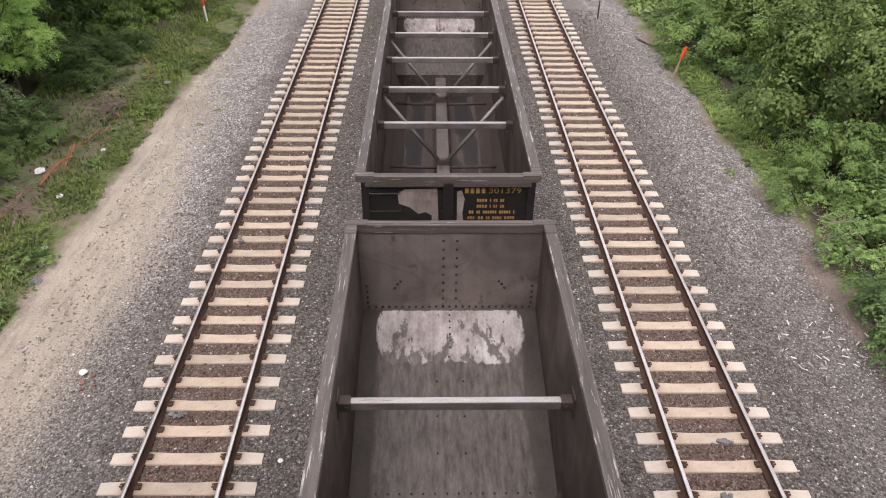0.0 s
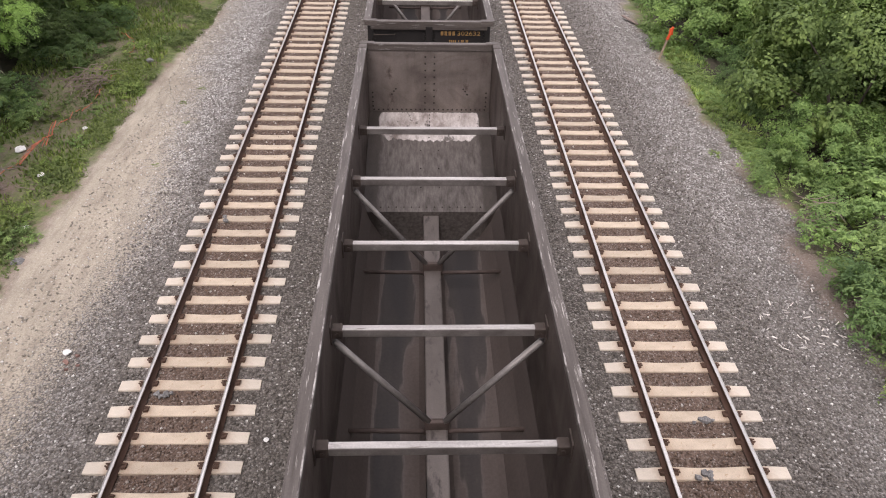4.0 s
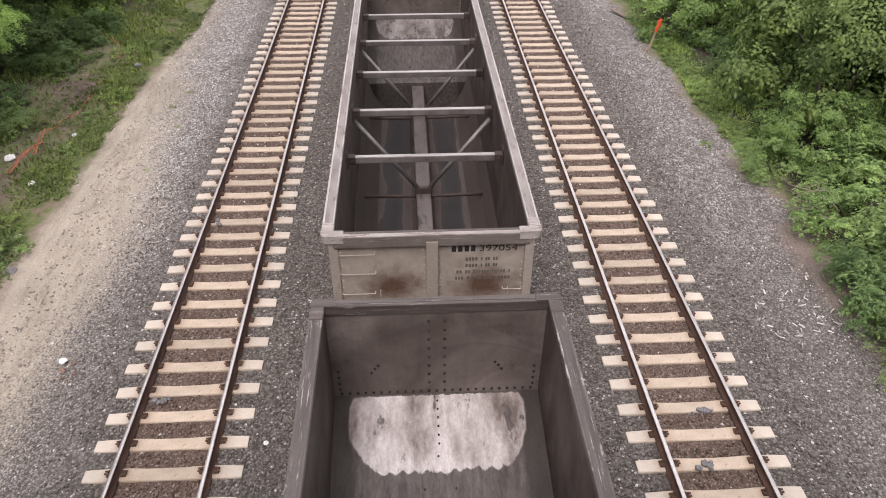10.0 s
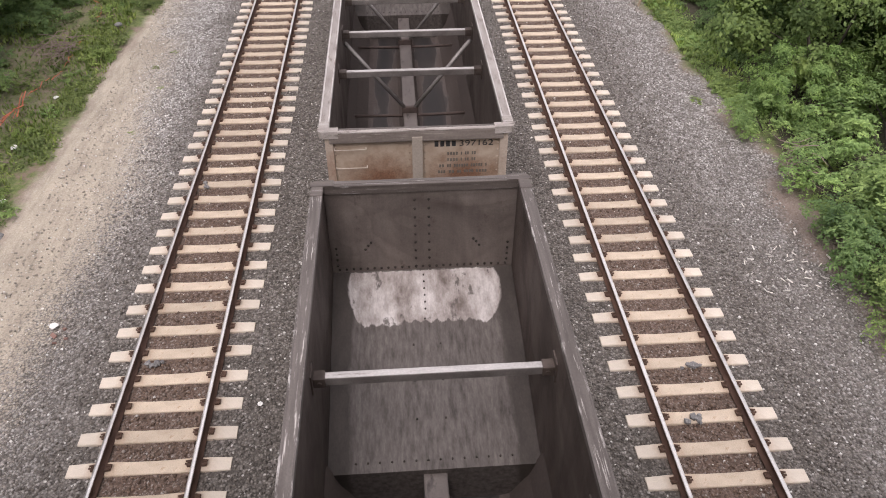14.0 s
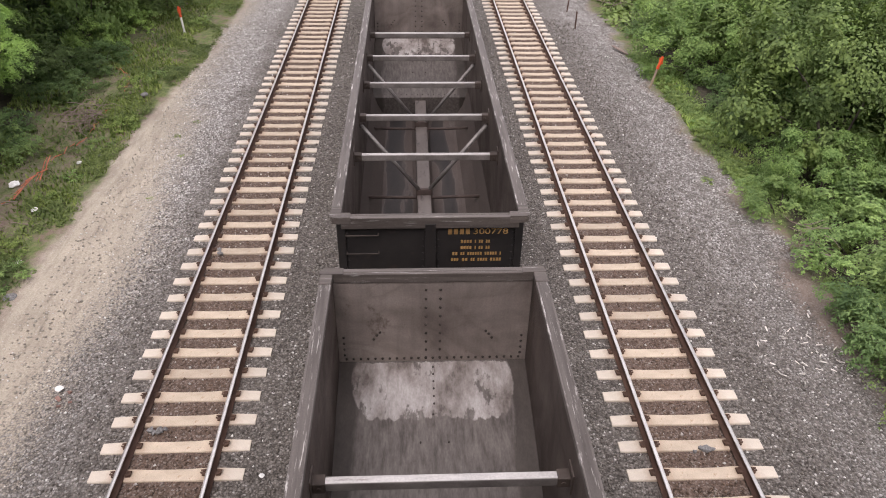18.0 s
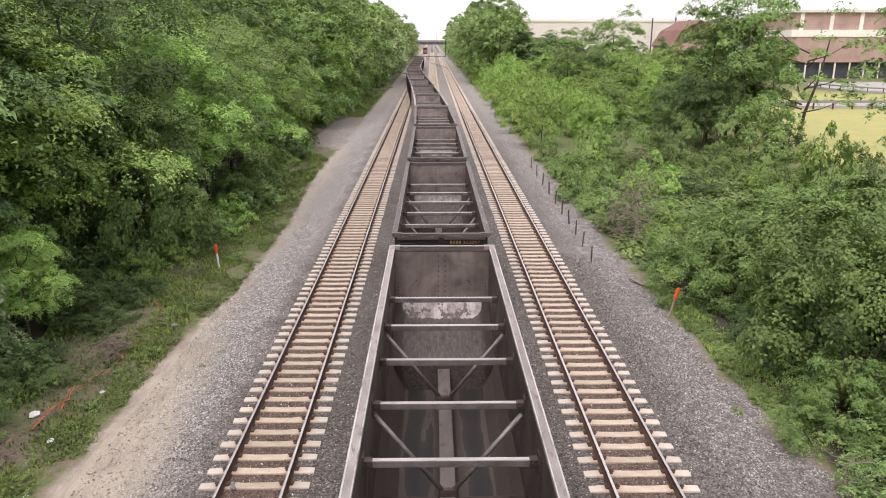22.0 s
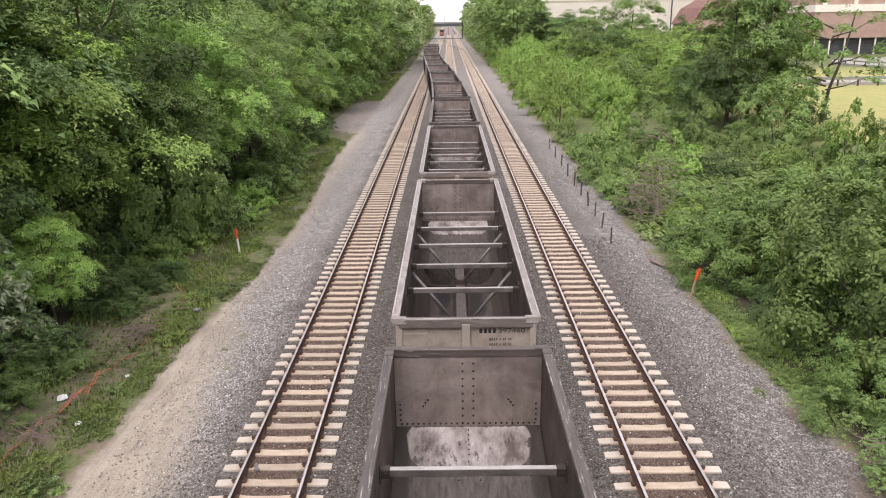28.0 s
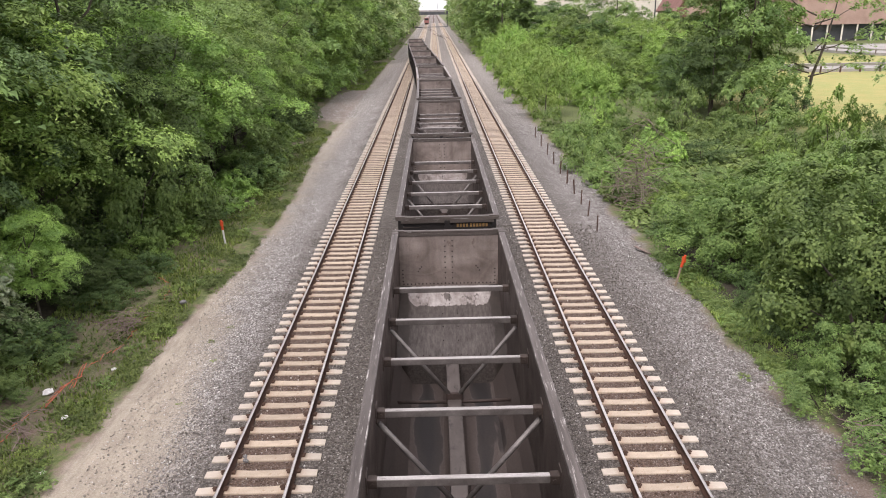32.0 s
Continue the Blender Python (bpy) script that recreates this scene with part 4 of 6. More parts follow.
        part("rubbed_edge", boxed(-1.49, 1.49, min(s * 7.302, s * 7.388), max(s * 7.302, s * 7.388), 3.772, 3.798, bevel=0.01), M_EDGE if chord is M_CHORD else M_CHORDGX, ec, "rubbed bright top edge")
        part("end_sill", boxed(-1.55, 1.55, min(s * 7.2, s * 7.5), max(s * 7.2, s * 7.5), 0.98, 1.24, bevel=0.02), paint, car)
        for bm in grab_irons(0.012 if paint is M_BLACK else 0.008):
            ld = part("grab_iron", bm, M_IRON if paint is M_BLACK else M_GREY, car)
            ld.matrix_local = pose(0, s * 7.315, 0, 0, 0, 0 if s < 0 else 180)
        for x in (-1, 1):
            cpl = bmesh.new()
            bend = [(1.556 + 0.12 * math.sin(a), 7.28 + 0.12 * math.cos(a)) for a in [math.pi / 12 * i for i in range(7)]]
            plan = [(1.33, 7.235), (1.33, 7.4)] + bend + [(1.676, 7.235)]
            ring = [[cpl.verts.new((x * px, s * (py if z < 3.8 else min(py, 7.388)), z)) for px, py in plan] for z in (3.69, 3.8, 3.815)]
            for lo, hi in zip(ring, ring[1:]):
                for i in range(len(plan)):
                    j = (i + 1) % len(plan)
                    cpl.faces.new((lo[i], lo[j], hi[j], hi[i]))
            cpl.faces.new(ring[0])
            cpl.faces.new(ring[2])
            bmesh.ops.recalc_face_normals(cpl, faces=cpl.faces[:])
            box(cpl, min(x * 1.482, x * 1.672), max(x * 1.482, x * 1.672), min(s * 7.0, s * 7.3), max(s * 7.0, s * 7.3), 3.705, 3.811, 0.025)
            part("corner_plate", cpl, corner, car)
        cp = bmesh.new()
        box(cp, -0.1, 0.1, 7.2, 7.9, 0.88, 1.08, 0.03)
        box(cp, -0.16, 0.16, 7.86, 8.1, 0.83, 1.13, 0.05)
        c = part("coupler", cp, M_IRON, car)
        c.matrix_local = pose(0, 0, 0, 0, 0, 0 if s > 0 else 180)
        bogie(car, s * 5.55)
    part("centre_sill", boxed(-0.17, 0.17, -7.2, 7.2, 0.75, 1.15, bevel=0.025), M_SILL, car, "scoured pale centre sill")
    for i, y in enumerate(BARS):
        if i not in missing:
            # dark body plus pale top plate paint in the light from above
            b = part("cross_bar", boxed(-1.46, 1.46, y - 0.058, y + 0.058, 3.135, 3.262, bevel=0.016), M_BARSIDE, car, "square steel cross bar with sides coloured as shaded")
            part("rubbed_top", boxed(-1.34, 1.34, y - 0.05, y + 0.046, 3.255, 3.268, bevel=0.006), M_BAR, b, "bright top face coloured as lit from above")
        else:
            b = car
        for s in (-1, 1):
            br = bmesh.new()
            box(br, s * 1.5 - 0.02, s * 1.5 + 0.02, y - 0.13, y + 0.13, 3.05, 3.38, 0.012)
            box(br, min(s * 1.33, s * 1.49), max(s * 1.33, s * 1.49), y - 0.078, y + 0.078, 3.12, 3.28, 0.02)
            rod(br, (s * 1.4, y - 0.072, 3.2), (s * 1.4, y - 0.095, 3.2), 0.03, seg=8)
            part("bracket", br, M_INNER, b)
        if i in (1, 3):
            for s in (-1, 1):
                part("diagonal_brace", rod(bmesh.new(), (s * 1.46, y, 3.0), (s * 0.06, y, 1.2), 0.05, seg=10), M_BRACE, car, smooth=True)
                part("lower_brace", rod(bmesh.new(), (s * 1.42, y, 1.09), (s * 0.1, y, 1.06), 0.04, seg=10), M_TIEBAR, car, smooth=True)
            g = bmesh.new()
            box(g, -0.2, 0.2, y - 0.05, y + 0.05, 1.0, 1.32, 0.04)
            part("gusset", g, M_TIEBAR, car)
    return car

def marks(car, number, material, style):
    """Reporting mark as plain blocks, then the fleet number; small data lines as rows of bars."""
    y = -7.3185
    bm = bmesh.new()
    for i in range(4):
        box(bm, 0.3 + 0.1 * i, 0.368 + 0.1 * i, y - 0.003, y, 3.42, 3.53)
    if not number:
        for i in range(6):
            box(bm, 0.73 + 0.1 * i, 0.8 + 0.1 * i, y - 0.003, y, 3.42, 3.53)
    tagged(part("reporting_mark", bm, material, car), kind="stuff")
    if number:
        lettering(number, 0.16, 0.72, y, 3.42, material, car, "fleet_number", 0.6)
    rows = (((0.52, 0.72), (0.76, 0.79), (0.83, 0.91), (0.95, 1.03)), ((0.52, 0.72), (0.76, 0.79), (0.83, 0.91), (0.95, 1.03)),
            ((0.38, 0.48), (0.52, 0.6), (0.64, 0.9), (0.94, 1.16), (1.2, 1.23)), ((0.36, 0.5), (0.55, 0.66), (0.7, 0.78), (0.82, 1.0), (1.04, 1.24)))
    for i, words in enumerate(rows[:style]):
        z = 3.24 - 0.125 * i
        bm = bmesh.new()
        for a, b in words:
            n = max(1, round((b - a) / 0.045))
            for k in range(n):
                box(bm, a + k * (b - a) / n, a + (k + 0.72) * (b - a) / n, y - 0.003, y, z, z + 0.062)
        tagged(part("data_line", bm, M_FADED if material is M_INK else material, car), kind="stuff")

def peeled(car):
    """A car end whose black paint has come off in sheets; ragged dark rests remain."""
    rs = random.Random(12)
    for x0, x1 in ((-1.38, -0.16), (0.2, 1.4)):
        pts = [(x0 + (x1 - x0) * i / 14, 3.5 - (0.0 if 0 < i < 14 else 0.05) + rs.uniform(-0.03, 0.02)) for i in range(15)]
        pts += [(x1 - rs.uniform(0, 0.035), 3.5 - 0.12 * i) for i in range(1, 8)]
        pts += [(x1 - (x1 - x0) * i / 14, 2.45 + rs.uniform(-0.03, 0.16)) for i in range(15)]
        pts += [(x0 + rs.uniform(0, 0.035), 2.6 + 0.12 * i) for i in range(1, 7)]
        bm = bmesh.new()
        f = bm.faces.new([bm.verts.new((x, -7.3165, z)) for x, z in pts])
        r = bmesh.ops.extrude_face_region(bm, geom=[f])
        for v in [g for g in r['geom'] if isinstance(g, bmesh.types.BMVert)]:
            v.co.y += 0.0015
        bmesh.ops.recalc_face_normals(bm, faces=bm.faces)
        part("bare_patch", bm, M_PRIMER, car, "sheet of bare grey primer")
    for n, pts in enumerate(([(0.5, 3.44), (0.78, 3.47), (0.74, 3.3), (0.8, 3.08), (0.95, 2.98), (0.6, 2.94), (0.66, 3.2)], [(1.02, 3.1), (1.12, 3.16), (1.15, 3.02), (1.34, 2.94), (1.1, 2.93)], [(-0.62, 2.7), (-0.42, 2.95), (-0.4, 2.7)], [(-1.34, 3.2), (-1.22, 3.3), (-1.2, 2.95), (-1.34, 2.9)])):
        bm = bmesh.new()
        f = bm.faces.new([bm.verts.new((x, -7.3182, z)) for x, z in pts])
        r = bmesh.ops.extrude_face_region(bm, geom=[f])
        for v in [g for g in r['geom'] if isinstance(g, bmesh.types.BMVert)]:
            v.co.y += 0.0012
        bmesh.ops.recalc_face_normals(bm, faces=bm.faces)
        part("paint_rest", bm, M_BLACK, car, "ragged rest of black paint")
    bm = bmesh.new()
    for a, b in ((0.62, 0.67), (0.7, 0.74), (0.77, 0.85), (1.12, 1.18), (1.2, 1.28)):
        box(bm, a, b, -7.3215, -7.3185, 2.97, 3.02)
    tagged(part("data_line", bm, M_TAN, car), kind="stuff")
    tagged(car, "empty black coal gondola with grey primer bare on its end")

def scuffs(car):
    """Two torn patches where grey primer shows on a black car end."""
    for pts in ([(-0.92, 3.42), (-0.78, 3.5), (-0.2, 3.52), (-0.17, 2.6), (-0.32, 2.62), (-0.3, 2.95), (-0.42, 3.02), (-0.55, 2.98), (-0.7, 3.12), (-0.9, 3.2)],
                [(0.16, 3.45), (0.24, 3.48), (0.3, 3.3), (0.26, 3.0), (0.3, 2.7), (0.2, 2.5), (0.16, 2.5)]):
        bm = bmesh.new()
        f = bm.faces.new([bm.verts.new((x, -7.3165, z)) for x, z in pts])
        r = bmesh.ops.extrude_face_region(bm, geom=[f])
        for v in [g for g in r['geom'] if isinstance(g, bmesh.types.BMVert)]:
            v.co.y += 0.002
        bmesh.ops.recalc_face_normals(bm, faces=bm.faces)
        part("bare_patch", bm, M_ENDIN, car, "torn patch of grey primer")

def build_train():
    dark = gondola(M_BLACK, M_CHORD, M_CHORDX, "empty black coal gondola with grimy steel inside, on the middle track")
    gap = gondola(M_BLACK, M_CHORD, M_CHORDX, "empty black coal gondola with one cross bar gone", (4,))
    pale = gondola(M_GREY, M_CHORDG, M_CHORDGX, "empty pale grey coal gondola streaked with rust, on the middle track")
    rusty = gondola(M_RUSTY, M_CHORDG, M_CHORDGX, "empty tan coal gondola heavily stained with rust, on the middle track")
    kinds = {2: gap, 4: pale, 6: rusty, 10: pale, 14: pale, 15: rusty, 20: pale}
    numbers = {0: "301379", 1: "302002", 2: "302632", 8: "300778", 16: "302106", 3: "300685", 4: "397054", 5: "302274", 6: "397162", 9: "301839", 10: "398617", 11: "302097", 14: "397460", 15: "398292"}
    used, cars = set(), {}
    for k in range(-3, 26):
        base = kinds.get(k, dark)
        if base.name in used:
            cars[k] = copy_thing(base, pose(0, 0, 0))
        else:
            used.add(base.name)
            cars[k] = base
    for k, car in cars.items():
        pale_paint = kinds.get(k) in (pale, rusty)
        if k != PEEL:
            marks(car, numbers.get(k), M_INK if pale_paint else M_TAN, 4)
    # how bright each car's end sheet and scoured patch are, and how far the patch is worn
    looks = {-1: (0.48, 0.44, 0.9), 0: (0.52, 0.48, 0.45), 1: (0.52, 0.52, 0.5), 2: (0.62, 0.54, 0.1), 3: (0.56, 0.54, 0.15), 4: (0.46, 0.3, 0.8), 5: (0.48, 0.46, 0.45), 6: (0.6, 0.42, 0.3),
             7: (0.62, 0.32, 0.6), 8: (0.6, 0.36, 0.9), 9: (0.58, 0.36, 0.5), 10: (0.6, 0.5, 0.7), 11: (0.62, 0.32, 0.6)}
    rl = random.Random(44)
    for k, car in cars.items():
        # rear cars get paler end sheets, distance haze put into their tone
        tone = looks.get(k, (rl.uniform(0.7, 0.95), rl.uniform(0.32, 0.5), rl.uniform(0.1, 0.9)))
        for ob in car.children:
            if ob.name.startswith(("end_sheet", "slope_sheet")):
                ob.color = (*tone, 1)
    scuffs(cars[0])
    peeled(cars[PEEL])
    return cars
CARS = build_train()

# ================= woods and shrubs =================
def leaf_arrays(c, out, size, rng, plain=False):
    """Folded diamond leaves at c, turned mostly outwards and up."""
    n = len(c)
    nor = out * 1.1 + np.array([0, 0, 0.2]) + rng.normal(0, 0.38, (n, 3))
    nor /= np.linalg.norm(nor, axis=1)[:, None] + 1e-9
    u = np.cross(rng.normal(0, 1, (n, 3)), nor)
    u /= np.linalg.norm(u, axis=1)[:, None] + 1e-9
    w = np.cross(nor, u)
    L = (size * rng.uniform(0.6, 1.3, n))[:, None]
    down = np.array([0, 0, -1.0])
    if plain:
        v = np.stack([c - w * L * 0.3, c + w * L * 0.3, c + u * L + down * L * 0.2], 1).reshape(-1, 3)
        return v, np.arange(3 * n).reshape(-1, 3)
    v = np.stack([c, c + u * L * 0.5 + w * L * 0.33 - nor * L * 0.08, c + u * L + down * L * 0.22, c + u * L * 0.5 - w * L * 0.33 - nor * L * 0.08], 1).reshape(-1, 3)
    f = np.arange(4 * n).reshape(-1, 4)
    return v, f

def crown(rng, boughs, sprays, per, rx, rz, zc, leaf, size, shell=0.5, floor=None, plain=False, drape=False, flat=0.42):
    """A crown of separate boughs; each bough is a dome of tight leafy sprays, with gaps to the next."""
    cand = rng.normal(0, 1, (boughs * 14, 3))
    cand[:, 2] = cand[:, 2] * 1.05 + 0.12
    cand /= np.linalg.norm(cand, axis=1)[:, None]
    cr = shell + (1 - shell) * rng.random(len(cand)) ** 0.4
    pos = cand * cr[:, None] * np.array([rx, rx, rz])
    pick = [0]
    near = np.full(len(cand), 1e9)
    for _ in range(boughs - 1):
        near = np.minimum(near, np.linalg.norm((pos - pos[pick[-1]]) * np.array([1, 1, 1.5]), axis=1))
        pick.append(int(np.argmax(near * rng.uniform(0.75, 1.0, len(near)))))
    d, r = cand[pick], cr[pick][:, None]
    lump = 1 + 0.28 * np.sin(3.1 * d[:, :1] + 5 * d[:, 2:3] + rng.uniform(0, 6)) * np.cos(4.3 * d[:, 1:2] + rng.uniform(0, 6))
    p = d * r * lump * np.array([rx, rx, rz]) + np.array([0, 0, zc])
    s = size * rng.uniform(0.6, 1.3, (boughs, 1))
    e = rng.normal(0, 1, (boughs, sprays, 3))
    if drape:
        e += d[:, None, :] * 1.5
    else:
        e[..., 2] = np.abs(e[..., 2]) * 1.2 - 0.12
        e += d[:, None, :] * np.array([0.7, 0.7, 0.1])
    e /= np.linalg.norm(e, axis=2)[..., None]
    depth = 0.6 + 0.5 * rng.random((boughs, sprays, 1)) ** 0.4
    squash = np.array([1, 1, 0.75 if drape else flat])
    off = e * depth * rng.uniform(0.85, 1.25, (boughs, 1, 3)) * squash * s[:, None, :]
    if not drape:
        off[..., 2] -= 0.3 * (off[..., 0] ** 2 + off[..., 1] ** 2) / s
    c0 = p[:, None, :] + off
    n0 = e * (1.0 if drape else 0.6) + np.array([0, 0, 0.25 if drape else 0.6])
    n0 /= np.linalg.norm(n0, axis=2)[..., None]
    # a spray is a thin drooping plate of leaves, longest outwards
    g = rng.normal(0, 1, (boughs, sprays, per, 3))
    g -= 0.8 * (g * n0[:, :, None, :]).sum(3, keepdims=True) * n0[:, :, None, :]
    g += 0.7 * e[:, :, None, :] * rng.normal(0, 1, (boughs, sprays, per, 1))
    sr = ((0.12 if drape else 0.105) * s * rng.uniform(0.6, 1.35, (boughs, sprays)))[:, :, None, None]
    q = g * sr
    q[..., 2] -= 0.3 * (q ** 2).sum(3) / sr[..., 0]
    c = (c0[:, :, None, :] + q).reshape(-1, 3)
    o = np.broadcast_to(n0[:, :, None, :], q.shape).reshape(-1, 3)
    if floor is not None:
        keep = c[:, 2] > floor
        c, o = c[keep], o[keep]
    v, f = leaf_arrays(c, o, leaf, rng, plain)
    # leaves inside each bough close it against the light
    k = 150
    ci = rng.normal(0, 1, (boughs, k, 3))
    ci /= np.linalg.norm(ci, axis=2)[..., None]
    ci = (p[:, None, :] + ci * (rng.random((boughs, k, 1)) ** 0.5 * 0.6) * squash * s[:, None, :] - np.array([0, 0, 0.2]) * s[:, None, :]).reshape(-1, 3)
    if floor is not None:
        ci = ci[ci[:, 2] > floor]
    v2, f2 = leaf_arrays(ci, np.broadcast_to(np.array([0, 0, 1.0]), ci.shape), size * 0.19, rng, plain)
    return (np.concatenate([v, v2]), np.concatenate([f, f2 + len(v)])), p

def limb(bm, pts, r0, r1, seg=6):
    for i in range(len(pts) - 1):
        a, b = i / (len(pts) - 1), (i + 1) / (len(pts) - 1)
        rod(bm, pts[i], pts[i + 1], r0 + (r1 - r0) * a, r0 + (r1 - r0) * b, seg, caps=False)
    return bm

def make_tree(h, r, low, clumps, per, leaf, spread, seed, material, label, limbs=7, lean=0.0, flat=0.45):
    rng = np.random.default_rng(seed)
    t = thing("tree", pose(0, 0, 0), label, "tree", "lineside trees")
    zc, rz = (h + low) / 2, (h - low) / 2
    (v, f), tips = crown(rng, clumps, per[0], per[1], r, rz, zc, leaf, spread, 0.45, 0.05, leaf != 0.132, False, flat)
    link_mesh("crown", arrays("crown", v, f), material, t)
    rad = 0.014 * h + 0.03
    spine = [(0, 0, -0.3), (0.02 * h * lean, 0.05, h * 0.25), (0.06 * h * lean, -0.1, h * 0.5), (0.1 * h * lean, 0.1, h * 0.82)]
    part("trunk", limb(bmesh.new(), spine, rad, rad * 0.25, 8), M_BARK, t, smooth=True)
    for i in range(limbs):
        tip = tips[int(rng.integers(len(tips)))]
        z0 = min(max(0.25 * h, tip[2] - 0.35 * r), h * 0.7)
        mid = (tip[0] * 0.5 + rng.normal(0, 0.2), tip[1] * 0.5 + rng.normal(0, 0.2), z0 + (tip[2] - z0) * 0.35)
        part("limb", limb(bmesh.new(), [(0, 0, z0), mid, tuple(tip)], rad * 0.42, rad * 0.1, 5), M_BARK, t, smooth=True)
    return t

def make_shrub(h, r, clumps, per, leaf, spread, seed, material, label, stems=5, name="shrub", group="lineside shrubs", drape=False):
    rng = np.random.default_rng(seed)
    t = thing(name, pose(0, 0, 0), label, "shrub", group)
    (v, f), tips = crown(rng, clumps, per[0], per[1], r, h * 0.55, h * 0.45, leaf, spread, 0.84 if drape else 0.55, 0.02, leaf != 0.132, drape, 0.55)
    link_mesh("foliage", arrays("foliage", v, f), material, t)
    for i in range(stems):
        tip = tips[int(rng.integers(len(tips)))]
        part("stem", limb(bmesh.new(), [(tip[0] * 0.1, tip[1] * 0.1, -0.2), (tip[0] * 0.45, tip[1] * 0.45, tip[2] * 0.6), (tip[0], tip[1], max(0.2, tip[2]))], 0.05, 0.015, 5), M_BARK, t)
    return t

def place(base, x, y, s=1.0, turn=0.0, tall=1.0, first=set()):
    m = Matrix.LocRotScale((x, y, height(x, y) - 0.05), Euler((0, 0, turn)), (s, s, s * tall))
    if base.name not in first:
        first.add(base.name)
        base.matrix_basis = m
        return base
    ob = copy_thing(base, Matrix())
    ob.matrix_basis = m
    return ob

def build_woods():
    rs = random.Random(7)
    near = [make_tree(14.5, 4.6, 3.2, 30, (46, 30), 0.15, 1.6, 11, L_DARK, "tall dark green broadleaf tree at the wood's edge"),
            make_tree(12.5, 4.2, 3.0, 28, (46, 30), 0.145, 1.5, 12, L_MID, "broadleaf tree in full green leaf at the wood's edge"),
            make_tree(10.5, 3.9, 3.2, 26, (46, 30), 0.14, 1.5, 13, L_LIGHT, "light green young tree with drooping sprays", flat=0.3)]
    mid = [make_tree(14, 4.5, 2.4, 30, (34, 18), 0.26, 1.85, 21, L_DARK, "tall dark green tree in the wood", 3),
           make_tree(13, 4.3, 2.0, 28, (34, 18), 0.25, 1.75, 22, L_MID, "mid green broadleaf tree in the wood", 3),
           make_tree(11, 4.0, 1.4, 26, (34, 18), 0.24, 1.7, 23, L_LIGHT, "light green tree at the wood's edge", 3, flat=0.35)]
    far = [make_tree(16, 5.2, 0.8, 24, (14, 14), 0.6, 2.2, 31, L_MID, "distant green tree along the line", 1),
           make_tree(15, 5.0, 0.6, 24, (14, 14), 0.6, 2.2, 32, L_FAR, "distant tree along the line, its green paled as by haze", 1)]
    bush = [make_shrub(3.2, 2.3, 20, (22, 20), 0.13, 0.95, 41, L_MID, "dense green shrub beside the ballast", 4),
            make_shrub(2.6, 2.0, 18, (22, 20), 0.12, 0.85, 42, L_LIGHT, "fresh light green shrub beside the ballast", 4),
            make_shrub(4.8, 2.9, 38, (36, 22), 0.132, 1.0, 43, L_VINE, "mound of shrubs overgrown with leafy vines", 4, drape=True),
            make_shrub(3.4, 2.6, 20, (22, 20), 0.14, 1.05, 44, L_DARK, "dark green leafy thicket behind the shrubs", 4)]
    bush_mid = [make_shrub(3.2, 2.3, 19, (20, 18), 0.2, 0.95, 45, L_MID, "dense green shrub by the old fence", 3),
                make_shrub(2.6, 2.0, 18, (20, 18), 0.19, 0.85, 46, L_LIGHT, "fresh light green shrub by the old fence", 3),
                make_shrub(4.8, 3.0, 30, (24, 16), 0.2, 1.0, 47, L_VINE, "low mound of vines and shrubs", 3, drape=True),
                make_shrub(3.4, 2.6, 20, (20, 18), 0.2, 1.05, 48, L_DARK, "dark green thicket in the hollow", 3)]
    bush_far = [make_shrub(4.2, 2.9, 20, (24, 18), 0.2, 1.15, 51, L_LIGHT, "light green bush along the fence", 2),
                make_shrub(4.0, 3.0, 20, (22, 16), 0.22, 1.15, 52, L_MID, "green bush on the far bank", 2),
                make_shrub(4.4, 2.7, 18, (15, 14), 0.28, 1.25, 53, L_DARK, "dark green bush on the far bank", 2)]
    low = [make_shrub(1.0, 0.9, 12, (8, 8), 0.12, 0.38, 61, L_MID, "low leafy weeds at the edge of the stones", 1, "weed_clump", "weeds"),
           make_shrub(0.8, 0.8, 11, (8, 8), 0.1, 0.34, 62, L_GRASS, "low light green weeds at the edge of the stones", 1, "weed_clump", "weeds")]
    # wood on the sandy side: lighter trees lean out at the edge, taller dark ones stand behind
    for x, y, s, k in ((-16.2, 15.0, 0.95, 1), (-19.4, 20.4, 1.0, 1), (-18.0, 25.2, 0.9, 0), (-16.9, 30.4, 1.02, 2), (-18.6, 27.0, 1.2, 2), (-17.0, 35.0, 0.95, 0), (-14.6, 36.2, 0.66, 1), (-14.9, 40.6, 0.95, 2), (-16.8, 43.6, 1.0, 1),
                       (-14.2, 45.6, 0.85, 1), (-14.0, 50.6, 0.82, 2), (-16.0, 53.0, 1.0, 1), (-17.6, 57.0, 1.0, 2), (-17.2, 61.5, 1.0, 1), (-15.4, 65.5, 0.85, 2), (-15.8, 71.0, 0.9, 1), (-16.4, 77.5, 0.95, 2)):
        place(near[k], x, y, s, rs.uniform(0, 6.3))
    y = 8.0
    while y < 66:
        for row in range(2):
            place(mid[rs.choice((0, 1, 1, 2))], -21.5 - 4.8 * row + rs.uniform(-1, 1), y + rs.uniform(-1, 1), rs.uniform(0.95, 1.2) * (1 + 0.12 * row), rs.uniform(0, 6.3))
        y += 5.4
    y = 66
